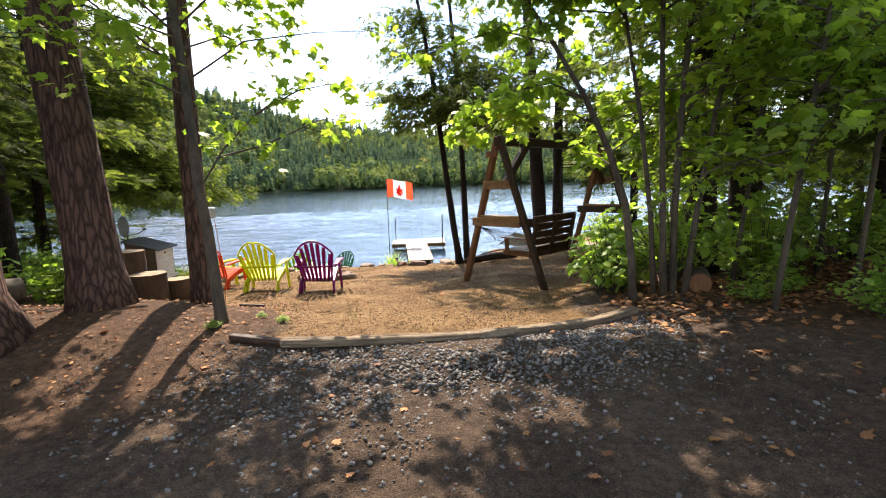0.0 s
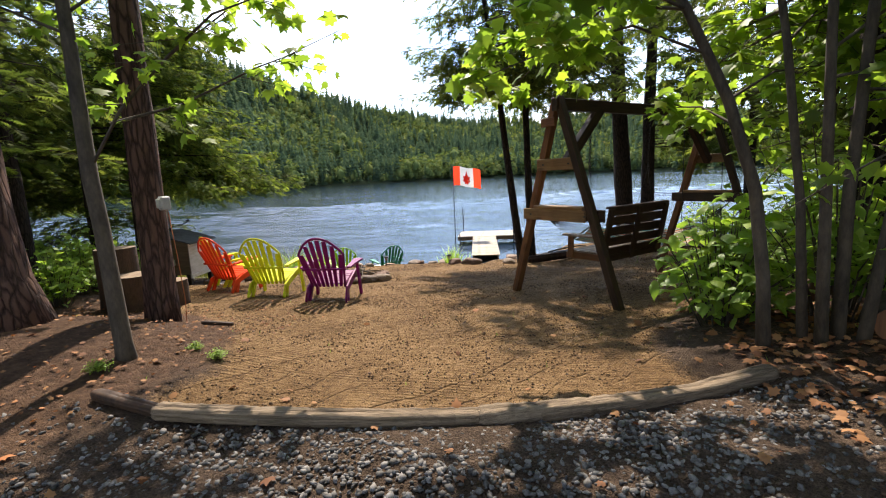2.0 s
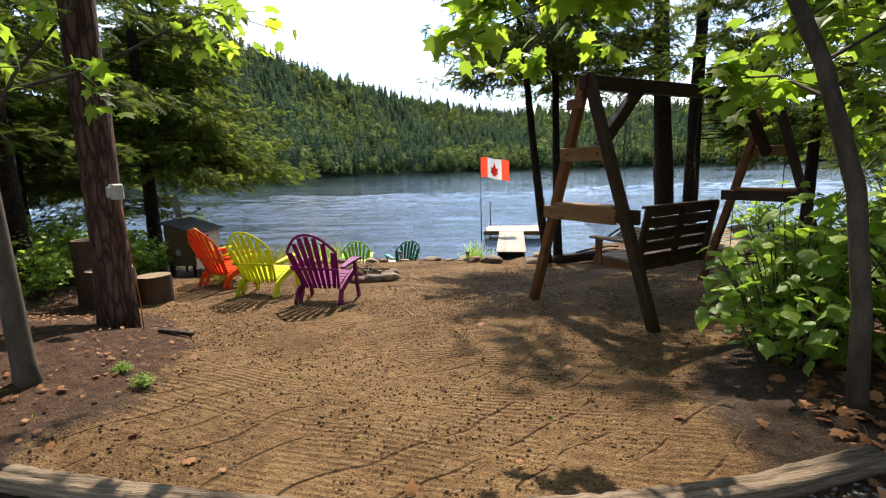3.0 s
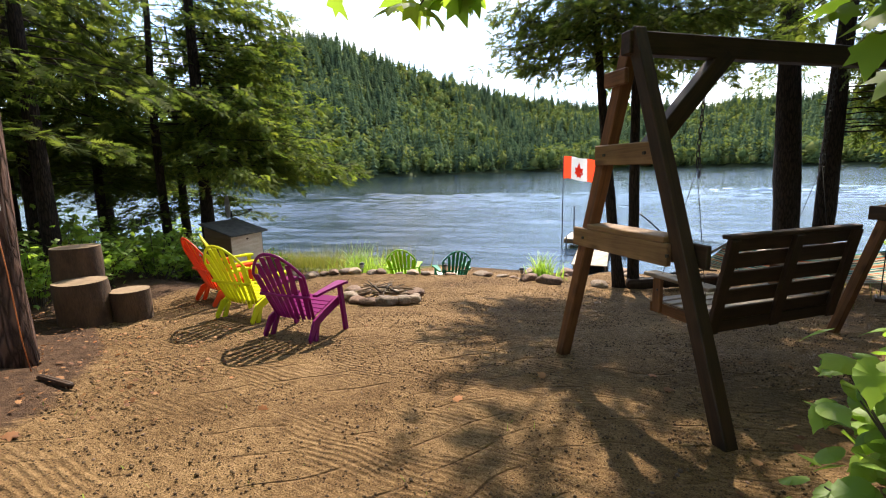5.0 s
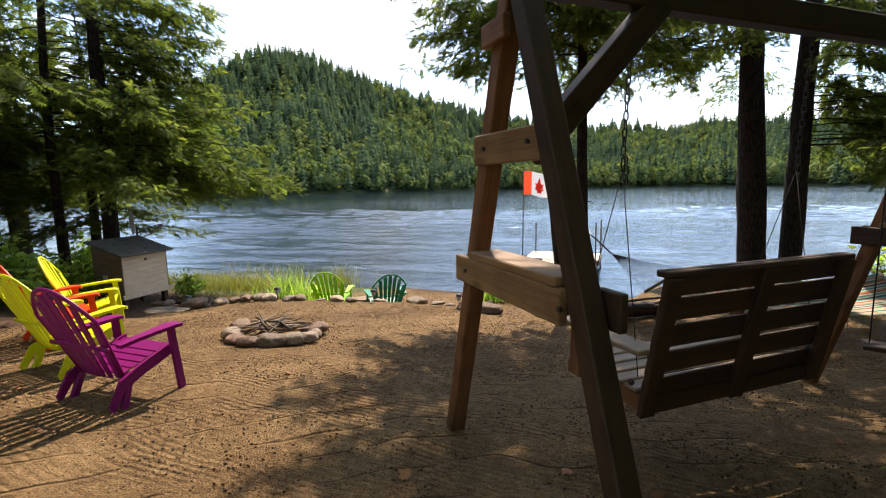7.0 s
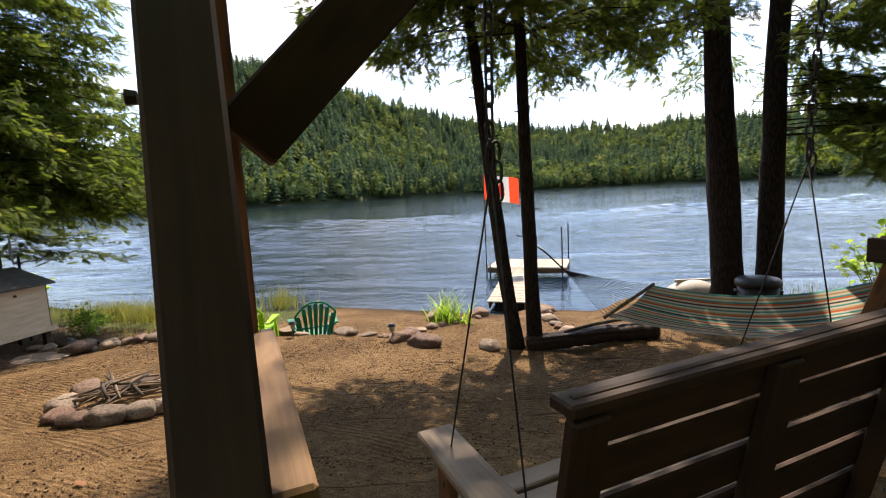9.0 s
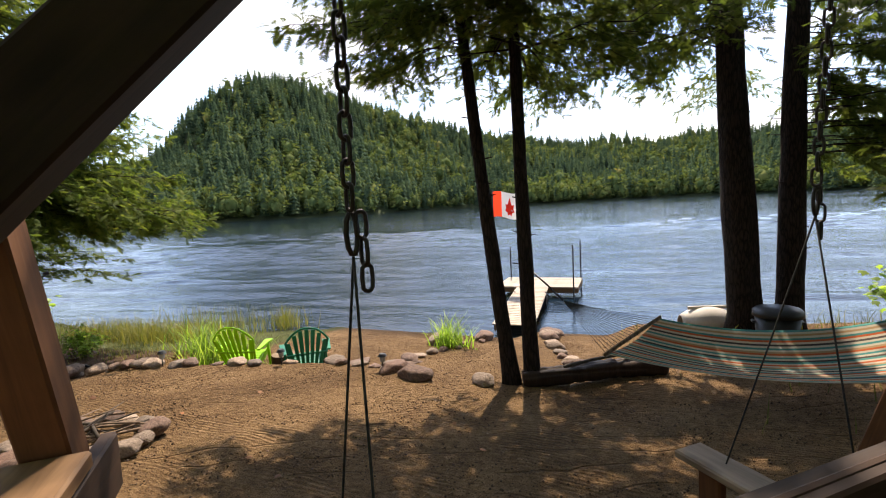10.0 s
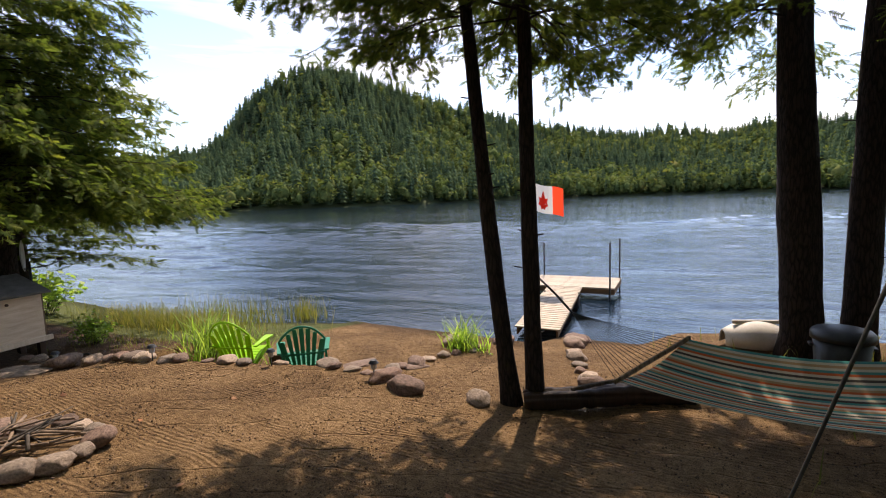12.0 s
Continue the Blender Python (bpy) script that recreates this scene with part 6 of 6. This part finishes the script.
M_H1 = leaf("cream_cloth", [(0.2, (0.54, 0.49, 0.38)), (0.8, (0.64, 0.58, 0.47))], 0.42, 0.9, (0.55, 0.52, 0.45), 0.1)
M_H2 = leaf("teal_cloth", [(0.2, (0.05, 0.22, 0.20)), (0.8, (0.08, 0.29, 0.26))], 0.3, 0.9, (0.55, 0.55, 0.55), 0.1)
M_H3 = leaf("rust_cloth", [(0.2, (0.50, 0.10, 0.035)), (0.8, (0.60, 0.15, 0.05))], 0.42, 0.9, (0.55, 0.5, 0.5), 0.1)
M_H4 = mottled("brown_cloth", (0.04, 0.03, 0.023), (0.08, 0.06, 0.045), 40, (1, 1, 1), 0.9, 0.2, 0.002)
M_H5 = leaf("tan_cloth", [(0.2, (0.38, 0.24, 0.12)), (0.8, (0.47, 0.32, 0.17))], 0.3, 0.9, (0.55, 0.5, 0.45), 0.1)
build_hammock()


# ---- plank swing hung from a limb ----
def build_plank_swing():
    root = thing("plank_swing", (0, 0, 0), "dark plank seat hung on two thin ropes from a limb", "swing")
    a, b = Vector((3.02, 10.52, 0.27)), Vector((3.62, 10.36, 0.27))
    board("seat", a, b, 0.2, 0.035, (0, 1, 0), M_STAIN_SHADE, root)
    tube("limb", [(4.25, 8.1, 5.2), (3.9, 9.4, 5.5), (3.4, 10.7, 5.6), (2.8, 12.0, 5.5)], [0.09, 0.075, 0.055, 0.02], M_HEMLOCK, root, "tree limb", 8)
    for p in (a, b):
        q = p.lerp((a + b) / 2, 0.12)
        tube("rope", [q, (q.x + 0.05, q.y + 0.12, 2.6), (3.42 + (q.x - 3.3) * 0.4, 10.66, 5.58)], 0.005, M_ROPE, root, "thin rope", 6)


build_plank_swing()


# ---- bin, boat, meter box, hose ----
def build_bin():
    x, y = 3.4, 15.15
    root = thing("trash_bin", (x, y, ground_z(x, y) - 0.14), "dark round plastic bin with lid on the bank", "bin")
    vs, fs = tube_arrays([(0, 0, 0), (0, 0, 0.3), (0, 0, 0.62)], [0.21, 0.235, 0.26], 20)
    link_mesh("body", vs, fs, M_BLACK, root, "", True)
    vs, fs = tube_arrays([(0, 0, 0.60), (0, 0, 0.66), (0, 0, 0.70), (0, 0, 0.73)], [0.285, 0.285, 0.25, 0.10], 20)
    link_mesh("lid", vs, fs, M_BLACK, root, "dark domed lid", True)
    for s in (-1, 1):
        board("handle", (s * 0.27, -0.06, 0.52), (s * 0.27, 0.06, 0.52), 0.03, 0.04, (0, 0, 1), M_BLACK, root)


build_bin()


def build_boat():
    x, y = 2.72, 16.35
    vs, fs = [], []
    for i in range(15):
        t = i / 14
        w = 0.62 * math.sin(math.pi * (0.06 + 0.88 * t)) ** 0.6
        for k in range(9):
            a = math.pi * k / 8
            vs.append((-0.42 + 0.84 * t, 0.5 * w * math.cos(a), 0.32 * math.sin(a) ** 0.8 * (0.6 + 0.4 * math.sin(math.pi * t))))
    for i in range(14):
        for k in range(8):
            fs.append((i * 9 + k, i * 9 + k + 1, (i + 1) * 9 + k + 1, (i + 1) * 9 + k))
    root = thing("overturned_boat", (x, y, ground_z(x, y) + 0.06), "pale overturned rowing boat at the water's edge", "boat", turn=20)
    h = link_mesh("hull", vs, fs, M_WHITE, root, "", True)
    so = h.modifiers.new("thickness", "SOLIDIFY")
    so.thickness = 0.02
    board("keel", (-0.3, 0, 0.30), (0.3, 0, 0.30), 0.05, 0.04, (0, 0, 1), M_WHITE, root)


build_boat()
M_CORD = mottled("orange_cable", (0.30, 0.08, 0.02), (0.42, 0.13, 0.04), 20, (1, 1, 1), 0.6, 0.1, 0.001)
mb = thing("meter_box", (-2.74, 6.20, 1.46), "small grey electric box fixed on a pine trunk", "electric box", turn=-20)
bm = board_bm((0, 0, -0.065), (0, 0, 0.065), 0.075, 0.09, (1, 0, 0), 0.012)
part("housing", bm, M_GREYP, mb)
bm = board_bm((0.0, -0.055, -0.045), (0.0, -0.055, 0.045), 0.05, 0.03, (1, 0, 0), 0.008)
part("cover", bm, M_GREYP, mb)
tube("cord", [(0.04, 0, -0.07), (0.06, 0.02, -0.5), (0.08, 0.03, -0.95), (0.02, 0.05, -1.2)], 0.004, M_CORD, mb, "orange cable", 6)
tagged(tube("hose", [at_ground(-7.2, 12.05, 0.03), at_ground(-6.3, 12.35, 0.03), at_ground(-5.4, 12.6, 0.03), at_ground(-4.9, 13.1, 0.03)], 0.018, M_BLACK, None, "", 8), "thin dark hose lying on the bank", "hose")


# ---- wooded hills across the lake ----
def far_conifer_template(seed):
    rnd = np.random.default_rng(seed)
    v, f = [], []
    tiers, pts = 7, 6
    for k in range(tiers):
        t = k / tiers
        z0, z1 = 0.06 + 0.90 * t, 0.06 + 0.90 * t + 0.20 * (1 - 0.3 * t)
        r = 0.225 * (1 - t) ** 0.8 + 0.012
        b = len(v)
        v.append((0, 0, min(z1, 1.0)))
        ph = rnd.random() * 6.28
        for i in range(2 * pts):
            a = ph + math.pi * i / pts
            q = r * (rnd.uniform(0.75, 1.2) if i % 2 == 0 else rnd.uniform(0.35, 0.55))
            v.append((q * math.cos(a), q * math.sin(a), z0 + (0.0 if i % 2 == 0 else 0.05) + rnd.uniform(-0.015, 0.015)))
        for i in range(2 * pts):
            f.append((b, b + 1 + i, b + 1 + (i + 1) % (2 * pts)))
    return np.array(v), np.array(f)


def far_broadleaf_template(seed):
    """A ragged mass of leaf clumps round a smaller core."""
    rnd = np.random.default_rng(seed)
    v, f = [], []
    bm = bmesh.new()
    bmesh.ops.create_icosphere(bm, subdivisions=1, radius=1.0)
    for q in bm.verts:
        k = rnd.uniform(0.6, 1.15)
        v.append((q.co.x * 0.22 * k, q.co.y * 0.22 * k, 0.54 + q.co.z * 0.34 * k))
    f += [tuple(q.index for q in face.verts) for face in bm.faces]
    bm.free()
    for k in range(34):
        a, h = rnd.random() * 6.28, rnd.random()
        w = 0.27 * math.sin(math.pi * (0.15 + 0.8 * h)) ** 0.7 * rnd.uniform(0.75, 1.1)
        c = np.array((math.cos(a) * w, math.sin(a) * w, 0.18 + 0.8 * h))
        b = len(v)
        for _ in range(4):
            v.append(tuple(c + rnd.normal(0, 1, 3) * 0.062 * np.array([1, 1, 0.75])))
        f += [(b, b + 1, b + 2), (b + 2, b + 3, b)]
    return np.array(v), np.array(f)


def far_woods():
    rnd = np.random.default_rng(91)
    n = 13000
    az = rnd.uniform(-42, 72, n)
    q = rnd.uniform(-0.005, 1.08, n)
    q[: n // 9] = rnd.uniform(-0.002, 0.04, n // 9)
    rs = np.interp(az, FAR_AZ, FAR_R) + 5 * np.sin(az * 1.3) + 3 * np.sin(az * 3.7)
    r = rs + 2.5 + q * HILL_DEPTH
    keep = rnd.random(n) < (r / 460) ** 0.8
    az, q, r = az[keep], q[keep], r[keep]
    x, y = EYE0[0] - r * np.sin(np.radians(az)), EYE0[1] + r * np.cos(np.radians(az))
    z = land(x, y) - 0.6
    patch = np.array([noise.noise((a * 0.014, b * 0.014, 2)) for a, b in zip(x, y)])
    decid = (rnd.random(len(x)) < np.clip(0.30 + 0.9 * patch - 0.30 * smooth(25, 45, az) + 0.25 * (q < 0.35), 0.06, 0.85)) | ((q < 0.03) & (rnd.random(len(x)) < 0.4))
    for k, (tmpl, mat, sel) in enumerate([(far_conifer_template, M_FARCON, ~decid), (far_broadleaf_template, M_FARDEC, decid)]):
        idx = np.nonzero(sel)[0]
        for part_no in range(3):
            ii = idx[part_no::3]
            tv, tf = tmpl(100 + 10 * k + part_no)
            hgt = (rnd.normal(12.5, 3.0, len(ii)) if k == 0 else rnd.normal(10.0, 2.0, len(ii))).clip(5, 20)
            hgt = hgt * np.where(q[ii] < 0.03, rnd.uniform(0.4, 1.1, len(ii)), 1.0)
            wid = hgt * (rnd.uniform(0.8, 1.3, len(ii)) if k == 0 else rnd.uniform(0.9, 1.4, len(ii)))
            ob = scatter("far_wood", tv, tf, np.stack([x[ii], y[ii], z[ii]], -1), turns(rnd.random(len(ii)) * 6.28, 0, 0), np.stack([wid, wid, hgt], -1), mat)
            tagged(ob, ("dark conifers" if k == 0 else "yellow-green broadleaf trees") + " covering the hill across the lake", "forest", kind="stuff")


far_woods()
